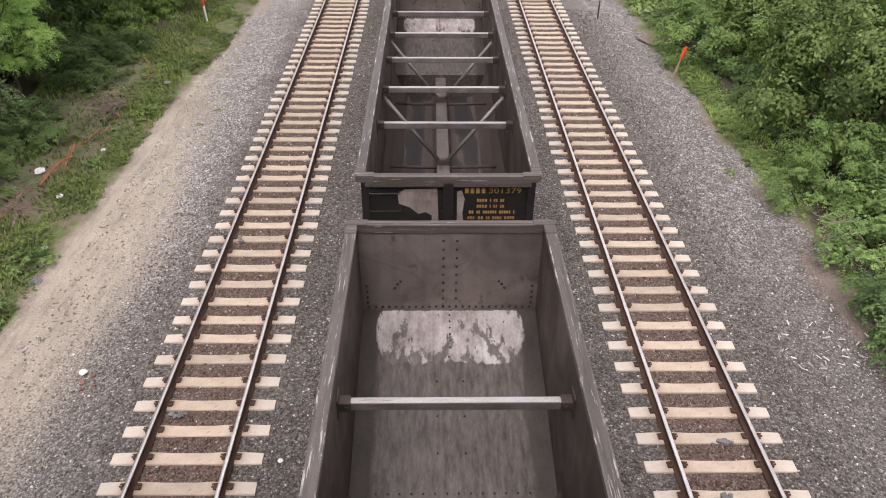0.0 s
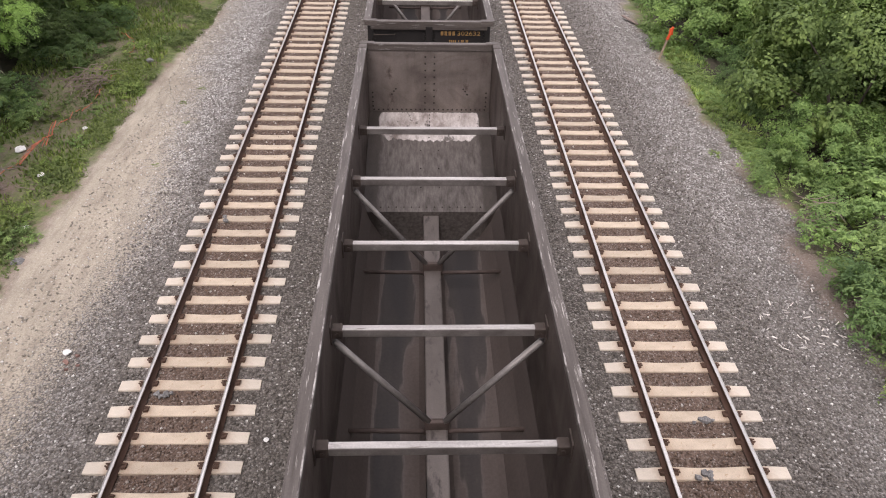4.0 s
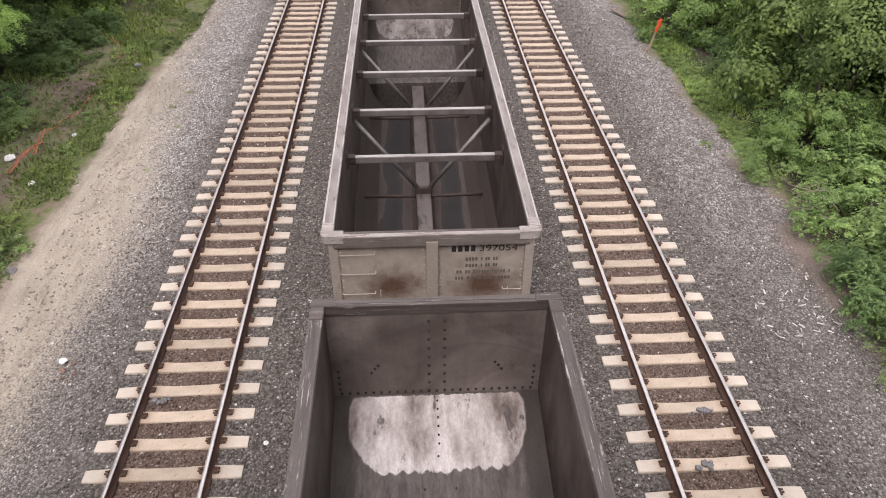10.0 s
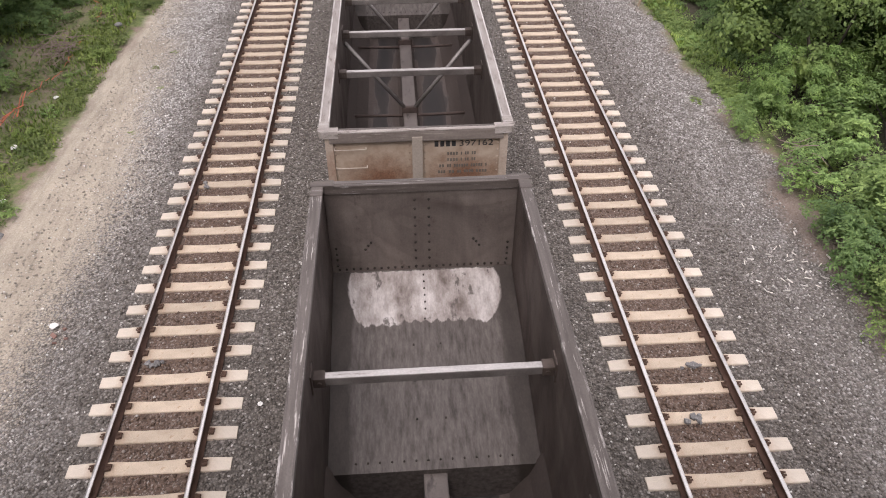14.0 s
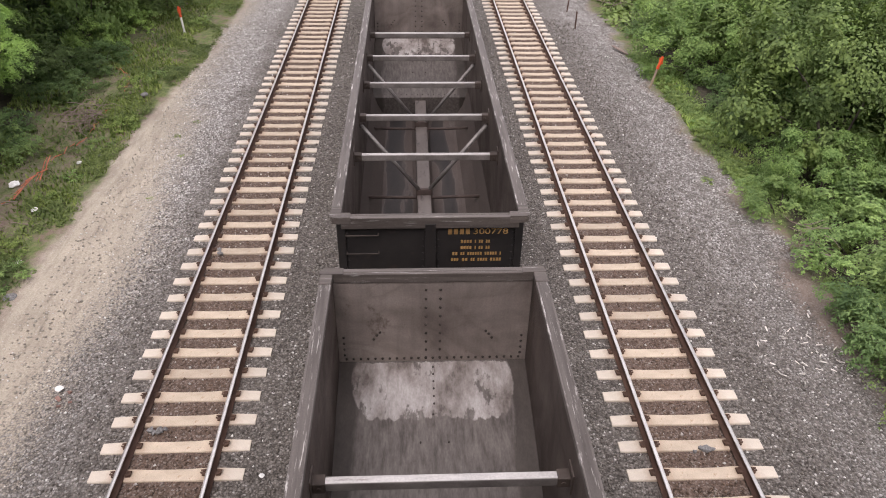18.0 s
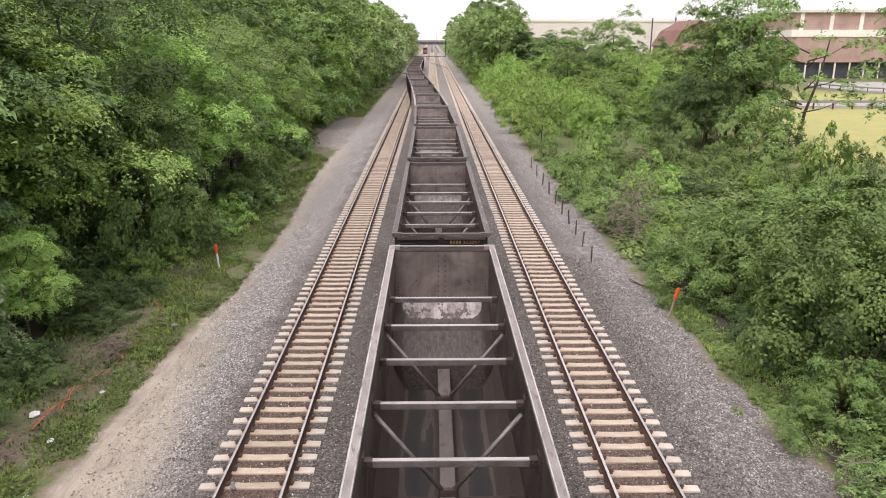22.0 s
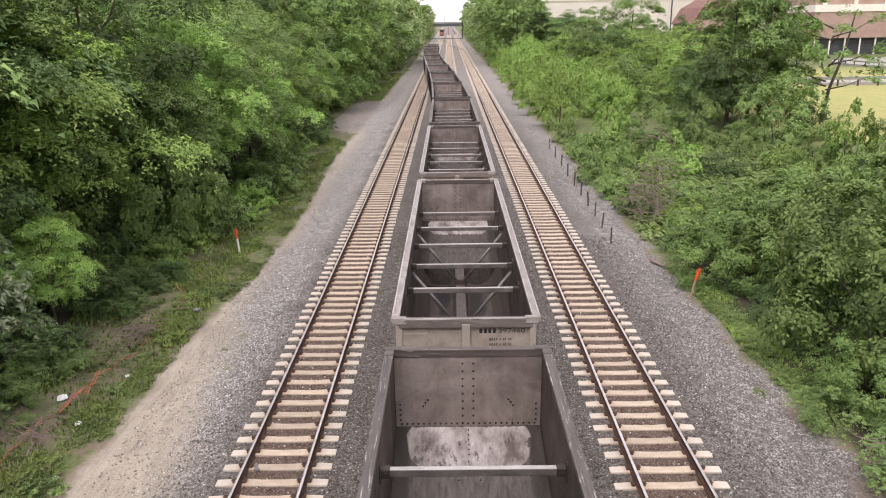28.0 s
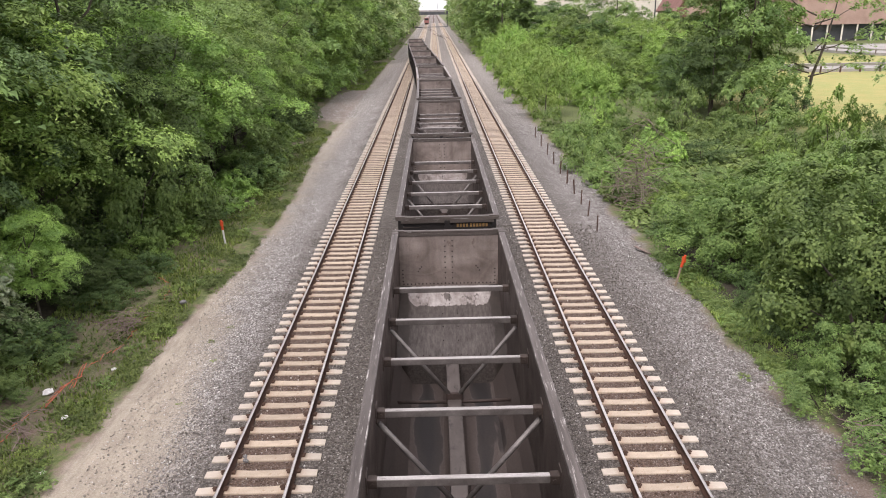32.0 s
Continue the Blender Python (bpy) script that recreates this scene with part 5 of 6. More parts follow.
    while y < 150:
        for row in range(3):
            place(mid[rs.choice((1, 1, 2, 2) if row == 0 else (0, 1, 2))], -16.2 - 5.5 * row + rs.uniform(-1, 1) - (3.6 if y < 86 and row == 0 else 0), y + rs.uniform(-1.5, 1.5), rs.uniform(0.85, 1.2) * (1 + 0.14 * row) * (1.0 if y < 90 else 1.18), rs.uniform(0, 6.3))
        y += 7
    y = 150
    while y < 540:
        for row in range(2):
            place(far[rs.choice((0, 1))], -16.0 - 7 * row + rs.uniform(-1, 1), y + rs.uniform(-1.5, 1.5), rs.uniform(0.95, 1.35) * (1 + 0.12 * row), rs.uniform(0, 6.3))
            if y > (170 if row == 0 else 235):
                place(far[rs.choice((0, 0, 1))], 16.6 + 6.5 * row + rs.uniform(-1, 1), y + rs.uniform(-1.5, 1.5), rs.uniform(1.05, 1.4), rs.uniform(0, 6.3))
        y += 11 if y < 300 else 18
    # understorey on the sandy side
    for i in range(17):
        y = 35 + i * 2.3
        place(bush_mid[rs.choice((0, 3, 0, 1))], -12.2 + rs.uniform(-0.6, 0.4) - (0.6 if y > 54 else 0), y, rs.uniform(0.5, 0.8), rs.uniform(0, 6.3))
    for x, y, s, b, tall in ((-13.9, 23.4, 0.34, near[2], 1.15), (-15.6, 25.6, 0.36, near[2], 1.2), (-14.4, 26.2, 0.6, bush[3], 0.8), (-12.7, 25.6, 0.4, bush[3], 0.7), (-12.3, 28.8, 0.4, bush[3], 0.8), (-13.4, 21.8, 0.45, bush[3], 0.6), (-15.6, 19.4, 0.9, bush[3], 0.9), (-14.6, 16.5, 0.9, bush[0], 0.8), (-13.4, 12.6, 0.8, bush[3], 0.7), (-17.2, 27.5, 1.0, bush[3], 0.9),
                             (-12.3, 32.6, 0.45, bush[1], 1.0), (-13.1, 30.2, 0.5, bush[1], 1.2), (-14.6, 33.0, 0.9, bush[2], 1.5), (-15.8, 31.0, 0.8, bush[3], 1.0), (-13.2, 27.6, 0.5, bush[3], 0.7), (-12.4, 17.6, 0.4, bush[0], 0.7), (-12.7, 20.4, 0.42, bush[0], 0.7), (-13.9, 34.6, 0.5, bush[1], 1.2)):
        place(b, x, y, s, rs.uniform(0, 6.3), tall)
    for i in range(14):
        place(bush[3], -18.9 + rs.uniform(-1.0, 0.6), 12 + i * 3.2, rs.uniform(0.8, 1.1), rs.uniform(0, 6.3))
    y = 72
    while y < 190:
        place(bush_far[rs.choice((0, 1))], -14.6 + rs.uniform(-0.6, 0.6) - (1.4 if y < 88 else 0), y, rs.uniform(0.7, 1.0), rs.uniform(0, 6.3))
        y += 4
    # high side: vine mounds near the ballast; dark-leaved thickets between them stand in for the hollow's shade
    for x, y, s, tall, b in ((12.0, 28.7, 0.72, 0.85, 2), (15.6, 25.4, 1.05, 0.95, 2), (13.5, 20.6, 0.92, 1.08, 2), (14.6, 28.6, 0.9, 0.8, 2), (16.6, 29.4, 0.95, 0.85, 2), (18.6, 23.6, 1.1, 1.0, 2), (16.8, 34.2, 0.75, 0.6, 2), (13.2, 33.6, 0.6, 0.5, 2), (16.8, 17.0, 1.0, 1.05, 2),
                             (13.0, 15.3, 0.75, 0.8, 0), (10.85, 13.7, 0.52, 0.85, 0), (10.45, 11.5, 0.52, 0.85, 3), (12.2, 12.2, 0.8, 0.8, 0), (12.6, 9.6, 0.8, 0.8, 3), (11.7, 18.0, 0.42, 0.9, 2), (20.2, 18.5, 1.1, 1.0, 2), (21.0, 29.5, 1.0, 0.85, 2), (11.2, 32.8, 0.4, 0.6, 3),
                             (10.3, 17.0, 0.4, 0.85, 0), (11.7, 15.9, 0.38, 0.7, 0), (10.5, 9.3, 0.5, 0.8, 0), (19.4, 33.4, 0.6, 0.9, 1), (23.5, 23.0, 1.1, 0.9, 3), (15.0, 30.8, 0.55, 1.1, 3), (17.6, 26.4, 0.6, 1.5, 0), (24.8, 31.6, 0.8, 1.1, 1), (13.2, 24.3, 0.55, 0.95, 3), (12.0, 22.8, 0.38, 0.9, 3), (12.4, 25.3, 0.36, 0.8, 3), (11.6, 26.6, 0.3, 0.7, 3), (11.3, 24.0, 0.26, 0.8, 3), (11.2, 22.4, 0.24, 0.8, 3), (11.6, 21.2, 0.3, 0.8, 3)):
        place(bush[b], x, y, s, rs.uniform(0, 6.3), tall)
    # single shrubs round the grassy hollow, each of its own height
    shrubs = {0: ((10.1, 55.6, 0.42, 1.36), (10.0, 47.3, 0.62, 1.7), (10.2, 63.9, 0.39, 1.66), (20.5, 60.6, 0.67, 1.9), (17.4, 58.0, 0.6, 1.11), (27.8, 61.9, 1.17, 1.37), (23.8, 59.2, 0.61, 1.11), (22.8, 55.3, 0.46, 1.04), (25.9, 50.8, 0.63, 1.42),
                  (29.2, 48.8, 0.61, 1.72), (20.7, 42.3, 0.59, 0.93), (20.8, 38.3, 0.67, 1.3), (13.5, 41.0, 0.49, 0.98), (10.3, 39.4, 0.45, 1.0), (10.4, 43.2, 0.5, 1.0), (11.9, 51.0, 0.5, 1.1), (25.0, 42.0, 0.7, 1.2)),
              1: ((13.3, 59.4, 0.61, 2.2), (15.1, 48.1, 0.69, 1.48), (22.6, 48.9, 0.58, 1.19), (26.9, 48.8, 0.7, 2.3), (13.4, 45.5, 0.44, 1.17), (12.4, 37.2, 0.5, 1.0), (23.6, 39.0, 0.6, 1.4)),
              2: ((16.5, 60.7, 0.77, 1.05), (17.8, 40.3, 0.43, 0.68), (15.3, 38.7, 0.46, 0.66), (13.2, 55.0, 0.5, 0.8), (22.5, 34.6, 0.6, 0.7)),
              3: ((31.1, 63.4, 0.58, 1.68), (18.3, 49.0, 0.54, 0.88), (22.3, 36.0, 0.54, 2.0), (27.6, 36.6, 0.8, 1.2), (29.5, 42.0, 0.7, 1.2))}
    for b, spots in shrubs.items():
        for x, y, s, tall in spots:
            place(bush_mid[b], x, y, s, rs.uniform(0, 6.3), tall)
    # light green row along the old fence, into the distance
    for x, y, s, tall in ((13.1, 228.5, 0.86, 1.48), (12.6, 198, 0.85, 1.5), (12.1, 171.9, 0.83, 1.51), (11.7, 152, 0.8, 1.5), (11.4, 134.9, 0.8, 1.59), (11.2, 119, 0.75, 1.6), (10.8, 103.9, 0.73, 1.73), (10.5, 93, 0.66, 1.7), (10.3, 83.3, 0.68, 1.77), (10.9, 72.7, 0.75, 1.88), (15.2, 81.6, 0.71, 1.72),
                          (17.2, 79.1, 0.77, 1.44), (13.6, 95, 0.8, 1.7), (14.2, 108, 0.9, 1.6), (14.6, 125, 0.9, 1.7), (15.5, 143, 1.0, 1.7), (16.2, 163, 1.0, 1.8), (19.0, 90, 0.7, 1.4), (20.5, 100, 0.9, 1.5)):
        place(bush_far[0], x, y, s, rs.uniform(0, 6.3), tall)
    for i in range(10):
        place(low[i % 2], rs.uniform(16, 26), rs.uniform(43, 56), rs.uniform(0.7, 1.2), rs.uniform(0, 6.3), 0.5)
    # trees of the bank, with the tall ivy-hung one before the field
    for b, spots in ((0, ((27.4, 167.1, 1.1, 0.79), (26.4, 204.3, 1.13, 0.83), (45.9, 148.1, 0.51, 1.48), (25.8, 68.5, 0.54, 1.08), (24.2, 72.0, 0.5, 1.0), (27.0, 139, 0.9, 0.85), (22.5, 176, 0.95, 0.9))),
                     (1, ((30.9, 127.8, 1.12, 0.97), (28.5, 148.9, 0.95, 0.91), (27.0, 78.8, 0.58, 0.86), (25.1, 103.5, 0.72, 0.61), (30.6, 72.2, 0.93, 1.3), (35.4, 76.3, 0.5, 1.25), (22.0, 92, 0.5, 0.8), (28.4, 75.0, 0.9, 1.1), (33.2, 79.0, 0.85, 1.1), (31.2, 77.0, 0.95, 1.1), (33.4, 141, 0.9, 0.8), (36.5, 152, 0.95, 0.85), (24.0, 157, 0.85, 0.85), (30.5, 178, 1.0, 0.85), (36.5, 108, 0.8, 0.85))),
                     (2, ((31.0, 111.9, 0.88, 0.89), (33.7, 95.8, 0.79, 1.01), (27.5, 86.6, 0.68, 1.02), (24.0, 118, 0.8, 0.8), (21.5, 135, 0.8, 0.9), (38.5, 118, 0.8, 0.9), (40.0, 136, 0.9, 0.9), (29.6, 90, 0.75, 0.9)))):
        for x, y, s, tall in spots:
            place(mid[b], x, y, s, rs.uniform(0, 6.3), tall)
    y = 92
    while y < 190:
        for k in range(2, 6):
            x = 11.8 + k * 4.6 + rs.uniform(-1.3, 1.3)
            if x / y < 0.4 and rs.random() < 0.7:
                place(rs.choice((bush_far[0], bush_far[1], bush_far[1], bush_far[2])), x, y + rs.uniform(-2, 2), rs.uniform(0.5, 0.95) * (1 + 0.1 * k), rs.uniform(0, 6.3), rs.uniform(0.9, 1.3))
        y += 6
    for i in range(22):
        y = rs.uniform(105, 170)
        x = y * rs.uniform(0.17, 0.42)
        if x > 19:
            place(mid[rs.choice((0, 1, 1, 2, 2))], x, y, rs.uniform(0.5, 0.8), rs.uniform(0, 6.3))
    edge_tree = make_tree(13.5, 3.6, 5.4, 30, (14, 16), 0.2, 1.2, 83, L_MID, "grey-green tree with a high crown near the field")
    place(edge_tree, 30.2, 44.5, 1.0, 0.7)
    pale = make_shrub(3.0, 1.6, 22, (10, 14), 0.2, 0.6, 71, L_PALE, "silvery white-leaved shrub at the wood's edge")
    place(pale, -14.9, 21.4, 0.85, 1.0, 1.3)
    place(pale, -16.2, 23.0, 1.0, 2.0, 1.4)
    lean = make_tree(13, 4.6, 4.0, 22, (8, 8), 0.3, 1.1, 81, L_MID, "thin leaning tree with open dark limbs", 14, 2.2)
    place(lean, 37.5, 74, 1.0, 0.4)
    # weeds along both edges of the stones
    for i in range(38):
        y = 9 + i * 1.3 + rs.uniform(-0.4, 0.4)
        place(low[i % 2], -9.55 - rs.uniform(0, 0.9) - (rs.uniform(1.6, 3.0) if i % 3 == 0 else 0), y, rs.uniform(0.3, 0.65), rs.uniform(0, 6.3), 0.7)
    for i in range(27):
        y = 18.6 + i * 0.33 + rs.uniform(-0.2, 0.2)
        place(low[1 if i % 3 else 0], 9.95 + rs.uniform(-0.15, 0.45) + max(0, 21 - y) * 0.12, y, rs.uniform(0.3, 0.55), rs.uniform(0, 6.3), 0.6)
    for x, y, s in ((8.86, 18.84, 0.3), (10.9, 14.9, 0.45), (10.7, 12.6, 0.4), (-7.1, 20.5, 0.16), (-7.3, 17.9, 0.18), (-7.2, 23.0, 0.2), (-7.6, 22.0, 0.2)):
        place(low[1], x, y, s, rs.uniform(0, 6.3), 0.6)
build_woods()

def build_grass():
    rng = np.random.default_rng(5)
    def blades(name, x0, x1, y0, y1, n, hgt, label):
        x, y = rng.uniform(x0, x1, n), rng.uniform(y0, y1, n)
        patch = np.sin(x * 1.7 + 1.3 * np.sin(y * 0.9)) + np.sin(y * 1.3 + x) + rng.normal(0, 0.7, n)
        keep = (patch > np.where((x < -10.1) & (x > -11.9) & (y < 26), 0.55, -0.6)) & ((x > 0) | (y > 100) | (x < -9.2 - 3.4 * np.clip((y - 64) / 7, 0, 1) + 0.3 * np.sin(y * 2.3))) & ((x < 0) | (x > 9.45 + 0.1 * np.maximum(0, 22 - y)))
        x, y = x[keep], y[keep]
        z = np.array([height(a, b) for a, b in zip(x, y)])
        n = len(x)
        a = rng.uniform(0, 6.3, n)
        h = hgt * rng.uniform(0.4, 1.3, n)
        w = 0.012 + 0.02 * rng.random(n)
        base = np.stack([x, y, z - 0.02], 1)
        side = np.stack([np.cos(a), np.sin(a), a * 0], 1) * w[:, None]
        bend = np.stack([-np.sin(a), np.cos(a), a * 0], 1) * (h * rng.uniform(0.2, 0.8, n))[:, None]
        tip = base + bend + np.stack([a * 0, a * 0, h], 1)
        midp = base + bend * 0.3 + np.stack([a * 0, a * 0, h * 0.6], 1)
        v = np.stack([base - side, base + side, midp + side * 0.8, tip, midp - side * 0.8], 1).reshape(-1, 3)
        i = np.arange(n)[:, None] * 5
        f = np.concatenate([i + [0, 1, 2], i + [0, 2, 4], i + [4, 2, 3]])
        tagged(link_mesh(name, arrays(name, v, f), L_GRASS), label, "grass", kind="stuff")
    blades("grass_verge", -14, -9.1, 8, 74, 92000, 0.15, "rough green grass on the verge beside the sandy path")
    blades("grass_bank", 9.55, 10.9, 18, 28, 9000, 0.14, "rough green grass along the foot of the bushes")
    blades("grass_hollow", 9.8, 30, 30, 62, 9000, 0.35, "tall rank grass and weeds in the hollow behind the fence")
    blades("grass_bank_far", -12, -9.3, 98, 150, 8000, 0.35, "rough grass strip along the far path")
build_grass()

def build_weeds():
    rng = np.random.default_rng(15)
    def weeds(name, spots, high, leaf, label):
        """Broad-leaved weeds: each plant a small dome of leaves."""
        spots = np.array(spots)
        n, k = len(spots), 26
        e = rng.normal(0, 1, (n, k, 3))
        e[..., 2] = np.abs(e[..., 2])
        e /= np.linalg.norm(e, axis=2)[..., None]
        s = high * rng.uniform(0.45, 1.4, (n, 1, 1))
        c = spots[:, None, :] + e * s * (rng.random((n, k, 1)) ** 0.5) * np.array([0.95, 0.95, 1.0])
        o = e * 0.5 + np.array([0, 0, 0.8])
        v, f = leaf_arrays(c.reshape(-1, 3), o.reshape(-1, 3), leaf, rng, True)
        tagged(link_mesh(name, arrays(name, v, f), L_WEED), label, "weeds", kind="stuff")
    left, right, hollow = [], [], []
    for i in range(6000):
        y = rng.uniform(8, 72)
        inset = 0.75 * min(1, max(0, (y - 23) / 6)) * (1 - min(1, max(0, (y - 42) / 12)))
        x = -9.15 + inset - abs(rng.normal(0, 0.75 if y < 21 else 1.2))
        lush = math.sin(x * 2.1 + 1.7 * math.sin(y * 0.7)) + math.sin(y * 1.9 + x * 1.3) + rng.normal(0, 0.6)
        if y > 64 and x > -9.2 - 3.4 * min(1, (y - 64) / 7):
            continue
        if lush > (0.15 if x > -10.1 + inset else 0.75 if y < 21 else 0.2):
            left.append((x, y, height(x, y)))
    for i in range(1000):
        y = rng.uniform(10, 30)
        x = 9.75 + abs(rng.normal(0, 0.4)) + max(0, 15.5 - y) * 0.16 - max(0, y - 24) * 0.07
        if math.sin(y * 1.1) + math.sin(y * 2.7 + x) + rng.normal(0, 0.5) > (-0.2 if y > 17 else 0.6):
            right.append((x, y, height(x, y)))
    for i in range(2600):
        x, y = rng.uniform(9.6, 28), rng.uniform(33, 66)
        hollow.append((x, y, height(x, y)))
    weeds("verge_weeds", left, 0.2, 0.085, "green leafy weeds along the sandy path")
    weeds("shoulder_weeds", right, 0.24, 0.085, "fresh green weeds along the foot of the vines")
    weeds("hollow_weeds", hollow, 0.55, 0.26, "rank weeds over the floor of the hollow")
build_weeds()

# ================= far things =================
def build_overpass():
    o = thing("overpass", pose(0, 620, 0), "dark steel girder road bridge over the tracks", "bridge")
    part("deck", boxed(-60, 60, -5, 5, 6.6, 7.2), M_CONC, o)
    for y in (-5.2, 5.2):
        part("girder", boxed(-60, 60, y - 0.2, y + 0.2, 5.2, 7.5), M_GIRDER, o)
        part("railing", boxed(-60, 60, y - 0.08, y + 0.08, 7.5, 8.6), M_CONC, o)
    for x in (-20, 20):
        part("abutment", boxed(x - 2, x + 2, -5, 5, -0.2, 6.6), M_CONC, o)
    for x in (-30, -3, 4, 26):
        part("lamp_post", rod(bmesh.new(), (x, 4, 7.2), (x, 4, 14), 0.12, 0.08), M_GIRDER, o)
build_overpass()

# out of view, inferred from the camera's height; added to shade the near cars
def build_near_bridge():
    """The road bridge over the tracks on whose railing the camera is held."""
    o = thing("road_bridge", pose(0, 0, 0), "grey concrete road bridge over the three tracks", "bridge")
    part("deck", boxed(-70, 70, -11.6, -0.12, 7.9, 8.45), M_CONC, o)
    for y in (-10.9, -8.3, -5.7, -3.1, -0.75):
        part("girder", boxed(-70, 70, y - 0.2, y + 0.2, 6.9, 7.9), M_GIRDER, o)
    for y in (-11.45, -0.32):
        part("parapet", boxed(-70, 70, y - 0.13, y + 0.13, 8.45, 9.35, bevel=0.02), M_CONC, o)
        part("hand_rail", rod(bmesh.new(), (-70, y, 9.5), (70, y, 9.5), 0.04, seg=8), M_GIRDER, o)
    for x in (-13.5, 13.5):
        for y in (-9.6, -5.9, -2.2):
            part("pier", rod(bmesh.new(), (x, y, -0.4), (x, y, 6.2), 0.5, seg=16), M_CONC, o)
        part("pier_cap", boxed(x - 0.6, x + 0.6, -11.2, -0.6, 6.2, 6.9, bevel=0.03), M_CONC, o)
build_near_bridge()

def build_signal_gantry():
    g = thing("footway_crossing", pose(0, 430, 0), "dark plank crossing with warning posts over the tracks", "crossing")
    part("slab", boxed(-11, 8, -4, 4, 0.0, 0.22, bevel=0.05), M_GIRDER, g)
    for x in (-11, 8):
        part("warning_post", rod(bmesh.new(), (x, 0, -0.2), (x, 0, 8.5), 0.2), M_GIRDER, g)
        part("signal_head", boxed(x - 0.5, x + 0.5, -0.3, 0.3, 6.8, 8.6, bevel=0.1), M_GIRDER, g)
build_signal_gantry()

def build_red_vehicle():
    v = thing("track_vehicle", pose(-4.2, 500, 0), "red rail vehicle standing on the far track", "rail vehicle")
    part("body", boxed(-1.5, 1.5, -6, 6, 1.0, 4.4, bevel=0.2), M_RED, v)
    part("windscreen", boxed(-1.2, 1.2, -6.06, -6.0, 2.9, 4.0), M_GLASSY, v)
    part("underframe", boxed(-1.3, 1.3, -5.8, 5.8, 0.4, 1.0), M_IRON, v)
    for y in (-4, 4):
        for x in (-0.75, 0.75):
            part("wheel", rod(bmesh.new(), (x - 0.06, y, 0.64), (x + 0.06, y, 0.64), 0.45, seg=16), M_IRON, v)
build_red_vehicle()

def build_warehouse():
    w = thing("warehouse", pose(64, 262, 2.5), "long cream sheet-clad warehouse beyond the trees", "building")
    part("wall", boxed(-32, 45, 0, 40, -3, 13.2), M_WHITE, w)
    part("parapet", boxed(-32.3, 45.3, -0.3, 40.3, 13.2, 14.0), M_WHITE, w)
    for x in (12, 20, 28):
        part("mast", rod(bmesh.new(), (x, -2, -3), (x, -2, 14.5), 0.22), M_GIRDER, w)
    b = thing("barn", pose(73, 205, 2.5), "brown barn with a gambrel roof beyond the trees", "building")
    pts = [(-7, -3), (7, -3), (7, 5.5), (4.8, 9.5), (0, 12.2), (-4.8, 9.5), (-7, 5.5)]
    part("wall", prism(pts, 0, 18), M_ROOF, b)
    part("gable_panel", boxed(-4.5, 4.5, -0.12, 0, 0, 7.5), M_BRICK, b)
    for s in (-1, 1):
        part("roof_slope", prism([(s * 0, 12.25), (s * 4.9, 9.55), (s * 4.9, 9.8), (0, 12.5)], -0.6, 18.6), M_ROOF, b)
        part("roof_skirt", prism([(s * 4.9, 9.55), (s * 7.3, 5.4), (s * 7.5, 5.6), (s * 5.0, 9.8)], -0.6, 18.6), M_ROOF, b)
    r = thing("brick_hall", pose(122, 200, 0), "red brick hall with white bands above a dark colonnade", "building")
    part("colonnade_wall", boxed(-26, 30, 1.5, 30, -1, 4.0), M_GIRDER, r)
    part("wall", boxed(-26, 30, 0, 30, 4.0, 10.6), M_BRICK, r)
    part("band", boxed(-26.2, 30.2, -0.2, 30.2, 10.6, 12.4), M_WHITE, r)
    part("upper_wall", boxed(-26, 30, 0.5, 30, 12.4, 16.8), M_BRICK, r)
    part("roof_edge", boxed(-26.4, 30.4, -0.3, 30.4, 16.8, 17.4), M_WHITE, r)
    for i in range(14):
        part("column", rod(bmesh.new(), (-25 + 4 * i, 0.4, -1), (-25 + 4 * i, 0.4, 4.0), 0.22), M_WHITE, r)
    for i in range(7):
        part("pilaster", boxed(-24 + 8 * i, -23 + 8 * i, 0.3, 0.5, 12.4, 16.8), M_WHITE, r)
    p = thing("access_road", pose(0, 0, 0), "grey asphalt road and car park beyond the field", "road", kind="structure")
    part("surface", boxed(55, 140, 113, 124, -0.4, 0.16), M_ASPH, p)
    bm = bmesh.new()
    ring = [(100 + 17 * math.cos(a * math.pi / 20), 157 + 20 * math.sin(a * math.pi / 20)) for a in range(40)]
    f = bm.faces.new([bm.verts.new((x, y, 0.2)) for x, y in ring])
    r = bmesh.ops.extrude_face_region(bm, geom=[f])
    for v in [g for g in r['geom'] if isinstance(g, bmesh.types.BMVert)]:
        v.co.z = -0.4
    bmesh.ops.recalc_face_normals(bm, faces=bm.faces)
    part("turning_loop", bm, M_ASPH, p, "pale paved turning loop")
    g = thing("loop_rail", pose(0, 0, 0), "low white rail round the paved turning loop", "guard rail")
    for i in range(18, 38):
        x, y = ring[i]
        x2, y2 = ring[(i + 1) % 40]
        part("post", rod(bmesh.new(), (x, y, 0.1), (x, y, 1.0), 0.1), M_POST, g)
        part("beam", rod(bmesh.new(), (x, y, 0.85), (x2, y2, 0.85), 0.16), M_CONC, g)
build_warehouse()

def build_guard_rail():
    g = thing("guard_rail", pose(0, 0, 0), "grey steel guard rail along the access road", "guard rail")
    for i in range(14):
        part("post", boxed(54.9 + 3 * i, 55.1 + 3 * i, 110.9, 111.1, -0.2, 1.15), M_POST, g)
    part("beam", boxed(54, 96, 110.75, 110.9, 0.75, 1.15), M_CONC, g)
build_guard_rail()

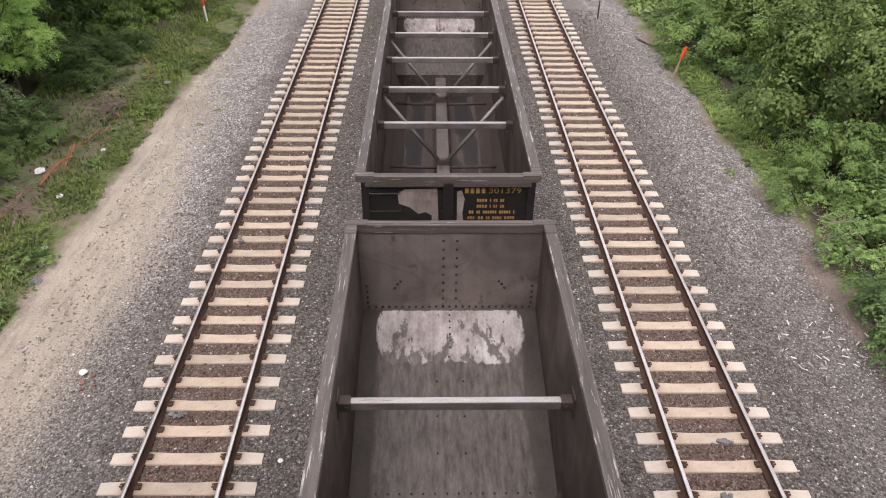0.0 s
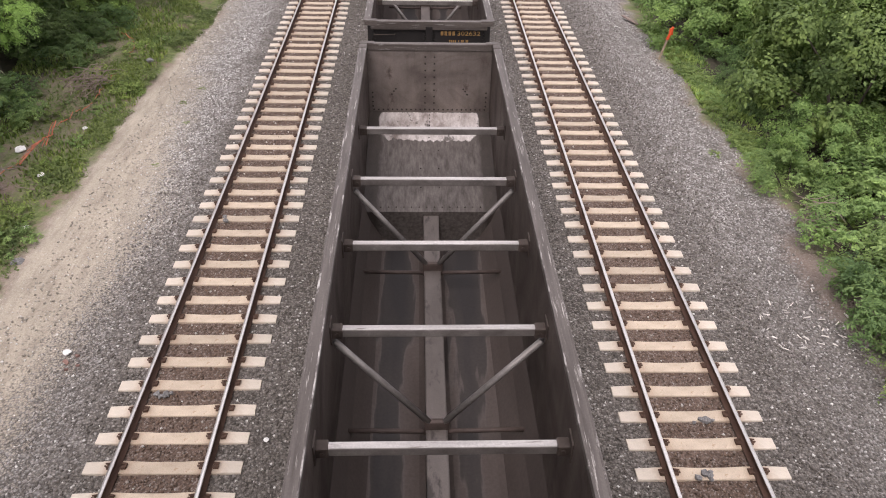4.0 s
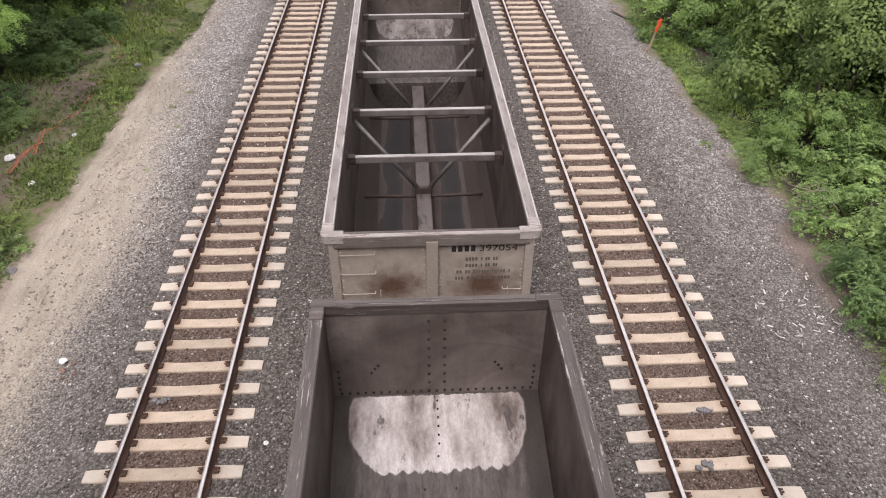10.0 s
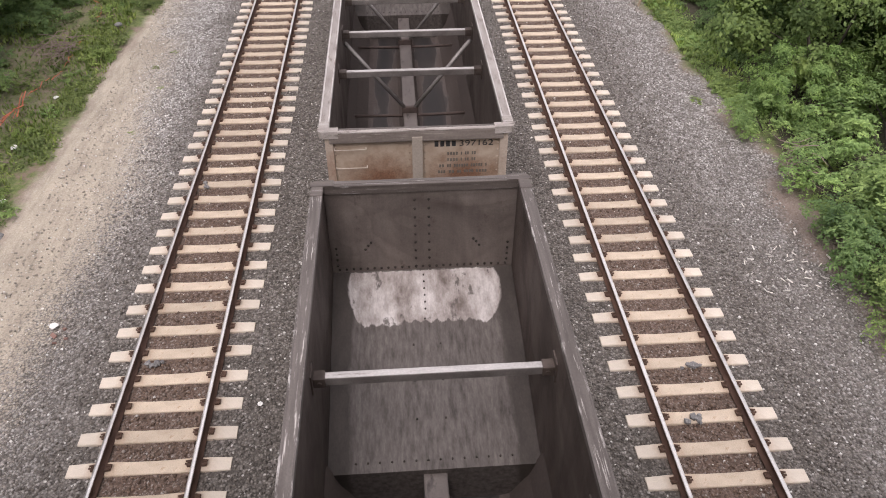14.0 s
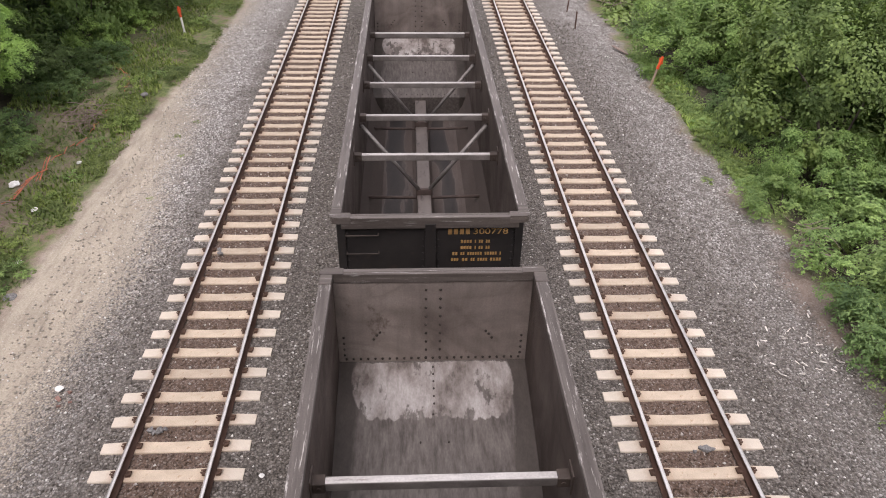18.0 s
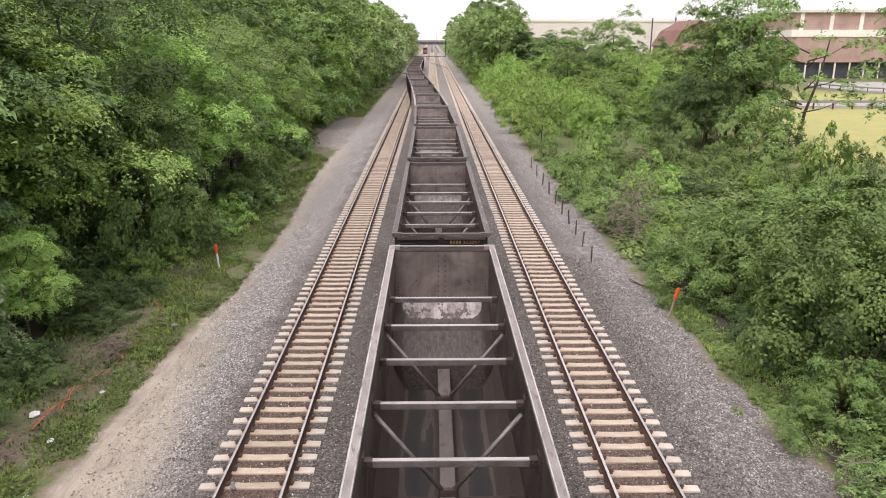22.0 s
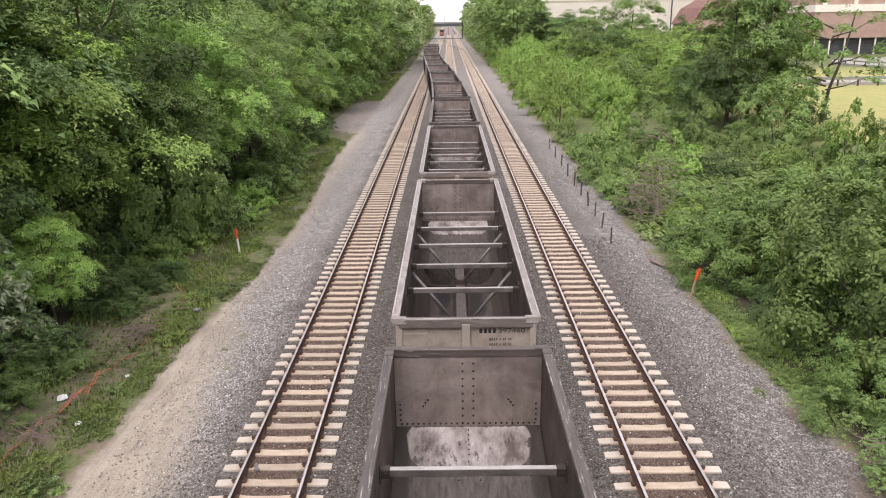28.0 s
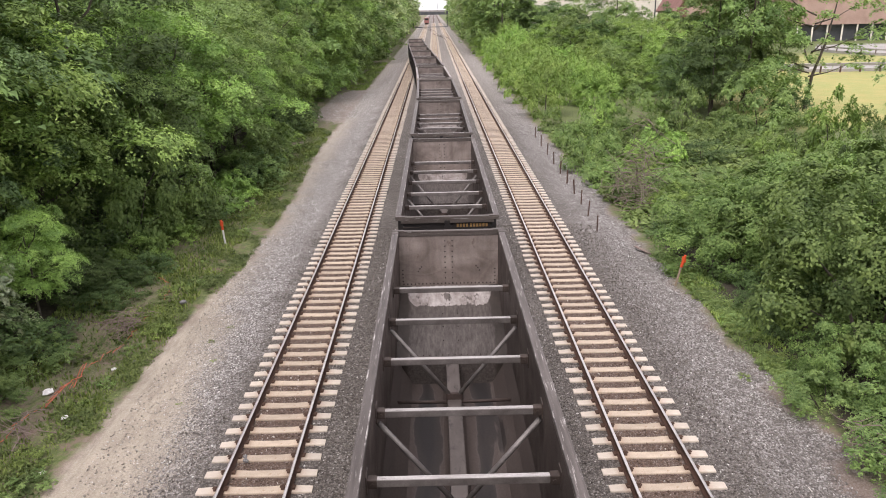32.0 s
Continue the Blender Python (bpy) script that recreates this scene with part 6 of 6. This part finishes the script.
# ================= small things beside the line =================
def marker(x, y, h, leanx, label, wood=M_STAKE):
    m = thing("marker_stake", pose(x, y, height(x, y)), label, "marker stake", "survey stakes")
    bm = bmesh.new()
    rod(bm, (0, 0, -0.2), (leanx * 0.62, 0, h * 0.62), 0.045, 0.045, 8)
    part("stake", bm, wood, m)
    bm = bmesh.new()
    rod(bm, (leanx * 0.62, 0, h * 0.62), (leanx, 0, h), 0.06, 0.05, 8)
    box(bm, leanx * 0.86 - 0.07, leanx * 0.86 + 0.08, -0.025, 0.025, h * 0.76, h * 0.96, 0.015)
    part("flag_top", bm, M_ORANGE, m)
marker(9.15, 26.2, 1.25, 0.33, "leaning wooden stake with an orange top by the ballast")
marker(-9.9, 32.3, 1.2, -0.1, "pale stake with an orange top in the grass", M_LITTER)

def fence_posts():
    f = thing("wire_fence_post", pose(7.6, 33.0, 0), "short rusty steel fence post beside the stones", "fence post", "fence posts")
    bm = bmesh.new()
    box(bm, -0.03, 0.03, -0.025, 0.025, -0.3, 0.65, 0.008)
    box(bm, -0.008, 0.008, -0.06, 0.0, -0.3, 0.65)
    part("post", bm, M_POST, f)
    for i, (x, y) in enumerate(((7.75, 35.8), (7.85, 38.2), (7.9, 40.6), (7.95, 43.2), (8.0, 46.0), (8.05, 49.0), (8.15, 52.5), (8.2, 56.0), (8.3, 60.0))):
        copy_thing(f, pose(x, y, 0, 3 * math.sin(i * 2.1), 4 * math.cos(i * 1.7), i * 20))
fence_posts()

def ribbon_fence():
    """Fallen orange plastic mesh lying in the grass, in short bent lengths."""
    f = thing("fallen_barrier_mesh", pose(0, 0, 0), "fallen orange plastic barrier mesh lying in the grass", "barrier mesh")
    rs = random.Random(3)
    pts = [(-11.3, 14.6), (-11.15, 16.2), (-10.95, 17.5), (-10.8, 18.8), (-10.95, 20.2), (-10.7, 21.5), (-10.62, 22.6), (-10.6, 23.5), (-10.3, 25.2), (-10.5, 26.6), (-11.4, 27.8)]
    for (a, b), (c, d) in zip(pts, pts[1:]):
        n = 4
        for k in range(n):
            u, v = k / n, (k + 1) / n
            p = Vector((a + (c - a) * u + rs.uniform(-0.05, 0.05), b + (d - b) * u, height(a, b) + rs.uniform(0.06, 0.2)))
            q = Vector((a + (c - a) * v + rs.uniform(-0.05, 0.05), b + (d - b) * v, height(a, b) + rs.uniform(0.06, 0.2)))
            bm = bmesh.new()
            rod(bm, p, q, rs.uniform(0.008, 0.016), seg=5)
            if 17 < b < 19.5:
                rod(bm, p + Vector((0.12, 0, 0.03)), q + Vector((0.1, 0, 0.05)), 0.025, 0.015, 5)
            part("strand", bm, M_MESH, f)
ribbon_fence()

def brush_pile(x, y, n, r, label, z=0.0, up=0.35):
    f = thing("brush_pile", pose(x, y, height(x, y) + z), label, "brush pile")
    rs = random.Random(int(x * 10 + y))
    for i in range(n):
        a, l = rs.uniform(0, 6.3), rs.uniform(0.4, 1.1) * r
        c = Vector((rs.gauss(0, r * 0.35), rs.gauss(0, r * 0.35), abs(rs.gauss(0, r * up * 0.5)) + 0.05))
        d = Vector((math.cos(a) * l, math.sin(a) * l, rs.uniform(-0.1, 0.35) * l * (1 + up)))
        bend = Vector((rs.gauss(0, 0.1), rs.gauss(0, 0.1), rs.gauss(0, 0.08))) * r
        part("twig", limb(bmesh.new(), [c - d / 2, c + bend, c + d / 2], 0.018, 0.006, 4), M_TWIG, f)
brush_pile(-11.0, 23.4, 46, 1.3, "low pile of dry grey-brown branches in the grass", 0.06)
brush_pile(9.9, 14.6, 34, 0.7, "dry grey-brown twigs at the edge of the stones", 0.1, 1.3)
brush_pile(-10.9, 16.6, 24, 1.0, "scattered dry brown branches on bare soil", 0.05)
brush_pile(10.6, 37.4, 150, 2.0, "bare grey dead bush among the green shrubs", 0.3, 1.9)

def litter():
    rs = random.Random(21)
    for x, y, s in ((-11.28, 18.57, 0.16), (-10.2, 20.4, 0.09), (-10.15, 17.2, 0.1), (-9.6, 14.9, 0.08), (-6.85, 10.4, 0.09), (-2.58, 8.11, 0.05)):
        o = thing("litter_scrap", pose(x, y, height(x, y) + 0.07, rs.uniform(-15, 15), rs.uniform(-15, 15), rs.uniform(0, 360)), "small crumpled white scrap lying on the ground", "litter", "litter")
        bm = bmesh.new()
        bmesh.ops.create_icosphere(bm, subdivisions=2, radius=s)
        for v in bm.verts:
            v.co = v.co * rs.uniform(0.75, 1.15)
            v.co.z *= 0.35
        part("scrap", bm, M_LITTER, o)
    for i in range(42):
        x, y = 8.35 + rs.gauss(0, 0.6), 11.1 + rs.gauss(0, 0.8)
        if x > 9.4:
            continue
        l = rs.uniform(0.02, 0.09)
        o = thing("wood_chip", pose(x, y, height(x, y) + 0.05, rs.uniform(-10, 10), rs.uniform(-10, 10), rs.uniform(0, 360)), "pale splintered wood chip on the stones", "wood chip", "wood chips")
        bm = bmesh.new()
        box(bm, -l, l, -0.012, 0.012, -0.008, 0.008)
        for v in bm.verts:
            v.co.y *= rs.uniform(0.3, 1.4)
            v.co.z += rs.uniform(-0.01, 0.015)
        part("splinter", bm, M_CHIP, o)
    for x, y, n in ((5.15, 8.5, 7), (-4.75, 14.83, 4), (-4.63, 9.18, 5), (4.7, 7.3, 5)):
        o = thing("rock_cluster", pose(x, y, 0.03), "few grey broken stones lying on a tie", "stones", "stray stones")
        for k in range(n):
            bm = bmesh.new()
            bmesh.ops.create_icosphere(bm, subdivisions=1, radius=rs.uniform(0.035, 0.075))
            for v in bm.verts:
                v.co *= rs.uniform(0.7, 1.3)
            part("stone", bm, M_STONE, o).matrix_local = pose(rs.gauss(0, 0.12), rs.gauss(0, 0.06), 0.0)
litter()

def brick_bits():
    rs = random.Random(31)
    for x, y, w in ((-6.78, 10.15, 0.06), (-6.62, 10.3, 0.045), (-6.5, 10.02, 0.035), (-6.9, 10.42, 0.04), (-6.7, 9.95, 0.035)):
        o = thing("brick_fragment", pose(x, y, height(x, y) + 0.03, rs.uniform(-20, 20), rs.uniform(-20, 20), rs.uniform(0, 360)), "small broken piece of red brick on the gravel", "brick", "brick fragments")
        bm = boxed(-w, w, -w * 0.6, w * 0.6, -w * 0.45, w * 0.45, bevel=w * 0.12)
        for v in bm.verts:
            v.co *= rs.uniform(0.85, 1.12)
        part("fragment", bm, M_SHARD, o)
    for x, y, w in ((-9.2, 13.5, 0.16), (-9.75, 20.9, 0.1), (-9.5, 25.0, 0.13)):
        o = thing("field_stone", pose(x, y, height(x, y) + 0.05, 0, 0, rs.uniform(0, 360)), "grey stone lying at the edge of the weeds", "stone", "stray stones")
        bm = bmesh.new()
        bmesh.ops.create_icosphere(bm, subdivisions=2, radius=w)
        for v in bm.verts:
            v.co *= rs.uniform(0.85, 1.15)
            v.co.z *= 0.6
        part("stone", bm, M_STONE, o)
brick_bits()

def old_board():
    o = thing("old_board", pose(9.1, 30.2, height(9.1, 30.2) + 0.1, 8, -8, 125), "weathered grey board lying at the edge of the hollow", "board")
    bm = boxed(-0.55, 0.55, -0.09, 0.09, -0.02, 0.02, bevel=0.008)
    part("plank", bm, M_TWIG, o)
    part("batten", boxed(-0.4, -0.32, -0.11, 0.11, 0.022, 0.05, bevel=0.006), M_TWIG, o)
old_board()

def stones():
    """Loose broken stone over the near ballast, as one heap."""
    rng = np.random.default_rng(9)
    n = 88000
    x = np.where(rng.random(n) < 0.04, rng.uniform(-8.6, -6.8, n), rng.uniform(-6.8, 9.2, n))
    y = 4 + 30 * rng.random(n) ** 1.35
    keep = np.ones(n, bool)
    for cx, y0 in zip(TRACKS, (7.59, 7.8, 7.965)):
        d = np.abs(x - cx)
        onrail = np.abs(d - 0.7525) < 0.12
        ph = ((y - y0) / STEP) % 1.0
        ontie = ((ph < 0.24) | (ph > 0.76)) & (d < 1.33)
        keep &= ~(onrail | (ontie & (rng.random(n) > 0.012)))
    x, y = x[keep], y[keep]
    n = len(x)
    z = np.array([height(a, b) for a, b in zip(x, y)])
    s = 0.016 + 0.021 * rng.random(n) ** 1.5
    base = np.array([(1, 0, 0), (0, 1, 0), (-1, 0, 0), (0, -1, 0), (0, 0, 1), (0, 0, -1)], float)
    co = base[None] * s[:, None, None] * rng.uniform(0.55, 1.35, (n, 6, 1))
    a = rng.uniform(0, 6.3, n)
    ca, sa = np.cos(a)[:, None], np.sin(a)[:, None]
    tilt = rng.normal(0, 0.5, (n, 1))
    X, Y, Z = co[..., 0], co[..., 1], co[..., 2]
    Y, Z = Y * np.cos(tilt) - Z * np.sin(tilt), Y * np.sin(tilt) + Z * np.cos(tilt)
    X, Y = X * ca - Y * sa, X * sa + Y * ca
    v = np.stack([X + x[:, None], Y + y[:, None], Z + z[:, None] + s[:, None] * 0.35], -1).reshape(-1, 3)
    tri = np.array([(0, 1, 4), (1, 2, 4), (2, 3, 4), (3, 0, 4), (1, 0, 5), (2, 1, 5), (3, 2, 5), (0, 3, 5)])
    f = (tri[None] + (np.arange(n) * 6)[:, None, None]).reshape(-1, 3)
    ob = link_mesh("ballast_stones", arrays("ballast_stones", v, f), M_LOOSE)
    tagged(ob, "loose angular grey ballast stones with scattered white chips", "gravel", kind="stuff")

def loose_mat():
    m, nt, p = node_mat("loose_stone")
    g = nt.nodes.new("ShaderNodeNewGeometry")
    col = ramp(nt, g.outputs['Random Per Island'], [(0.0, (0.082, 0.072, 0.063)), (0.55, (0.172, 0.153, 0.134)), (0.94, (0.265, 0.247, 0.228)), (0.982, (0.36, 0.345, 0.325)), (0.99, (0.72, 0.71, 0.68))])
    tc = nt.nodes.new("ShaderNodeTexCoord")
    sep = nt.nodes.new("ShaderNodeSeparateXYZ")
    nt.links.new(tc.outputs['Object'], sep.inputs[0])
    crib = None
    for cx in TRACKS:
        c = calc(nt, 'LESS_THAN', calc(nt, 'ABSOLUTE', calc(nt, 'SUBTRACT', sep.outputs[0], cx)), 0.72)
        crib = c if crib is None else calc(nt, 'MAXIMUM', crib, c)
    brown = ramp(nt, g.outputs['Random Per Island'], [(0.0, (0.072, 0.047, 0.034)), (0.7, (0.185, 0.123, 0.087)), (0.95, (0.25, 0.21, 0.18)), (0.99, (0.6, 0.58, 0.55))])
    white = ramp(nt, g.outputs['Random Per Island'], [(0.0, (0.16, 0.15, 0.138)), (0.5, (0.29, 0.275, 0.258)), (0.82, (0.5, 0.49, 0.48)), (0.95, (0.78, 0.77, 0.76))])
    wob = tex(nt, "ShaderNodeTexNoise", 0.9, 4, 0.6)
    xs = calc(nt, 'ADD', sep.outputs[0], calc(nt, 'MULTIPLY', calc(nt, 'SUBTRACT', wob.outputs[0], 0.5), 2.4))
    zone = calc(nt, 'MAXIMUM', calc(nt, 'MULTIPLY', calc(nt, 'DIVIDE', calc(nt, 'SUBTRACT', xs, 7.0), 1.4, True), 0.48), calc(nt, 'MULTIPLY', calc(nt, 'DIVIDE', calc(nt, 'SUBTRACT', -5.5, xs), 1.2, True), calc(nt, 'ADD', 0.35, calc(nt, 'MULTIPLY', calc(nt, 'DIVIDE', calc(nt, 'SUBTRACT', sep.outputs[1], 12.5), 7, True), 0.65))))
    col = mix(nt, zone, col, white)
    # stones trodden into the path are coated with its sand
    coat = calc(nt, 'DIVIDE', calc(nt, 'SUBTRACT', -6.7, sep.outputs[0]), 0.6, True)
    col = mix(nt, calc(nt, 'MULTIPLY', coat, 0.7), col, ramp(nt, g.outputs['Random Per Island'], [(0.0, (0.27, 0.24, 0.2)), (0.8, (0.42, 0.385, 0.33)), (0.9, (0.7, 0.68, 0.64))]))
    nt.links.new(mix(nt, calc(nt, 'MULTIPLY', crib, 0.9), col, brown), p.inputs['Base Color'])
    p.inputs['Roughness'].default_value = 0.9
    return m
M_LOOSE = loose_mat()
stones()

# ================= tracks, piece by piece =================
build_track(TRACKS[0], 7.59, "railway track with rusty rails on pale concrete ties, beside the sandy path", 62)
build_track(TRACKS[1], 7.8, "railway track with concrete ties under the coal train", 0, 200)
build_track(TRACKS[2], 7.965, "railway track with rusty rails on pale concrete ties, beside the stone shoulder", 62)

def build_crossover():
    c = thing("crossover_track", pose(0, 0, 0), "curved crossover rails between two tracks", "railway track", kind="structure")
    for s in (-0.7525, 0.7525):
        rail_along("rail", [(curve_x(y) + s, y) for y in range(50, 190, 3)], c)
    for a, b, y0, y1 in ((TRACKS[1], TRACKS[2], 330, 250), (TRACKS[1], TRACKS[0], 340, 420)):
        for s in (-0.7525, 0.7525):
            rail_along("rail", [(a + (b - a) * (u / 10) ** 2 * (3 - 2 * u / 10) + s, y0 + (y1 - y0) * u / 10) for u in range(11)], c)
    vs, fs = tile_mesh(TIE_ME, [pose(curve_x(60 + STEP * i), 60 + STEP * i, -0.004) for i in range(190)])
    tagged(link_mesh("crossover_ties", arrays("crossover_ties", vs, fs), M_TIE, c), kind="stuff")
build_crossover()

# ================= the train's run =================
def travelled(t):
    """Metres the train has rolled since the start; it gathers speed slowly."""
    s = 0.0
    for c in (-5.606486e-07, 3.762036e-05, -0.0005683485, 0.06551452, 6.101672, 0.04232653):
        s = s * t + c
    return s - 0.12 * math.exp(-((t - 12) / 4.5) ** 2)

def motions():
    for k, car in CARS.items():
        rows = []
        for i in range(33):
            y = 11.31 + HALF + PITCH_CAR * k - travelled(i)
            a, b = curve_x(y + 5.55), curve_x(y - 5.55)
            rows.append((float(i), pose((a + b) / 2, y, 0, 0, 0, math.degrees(math.atan2(b - a, 11.1)))))
        walk(car, rows)
motions()
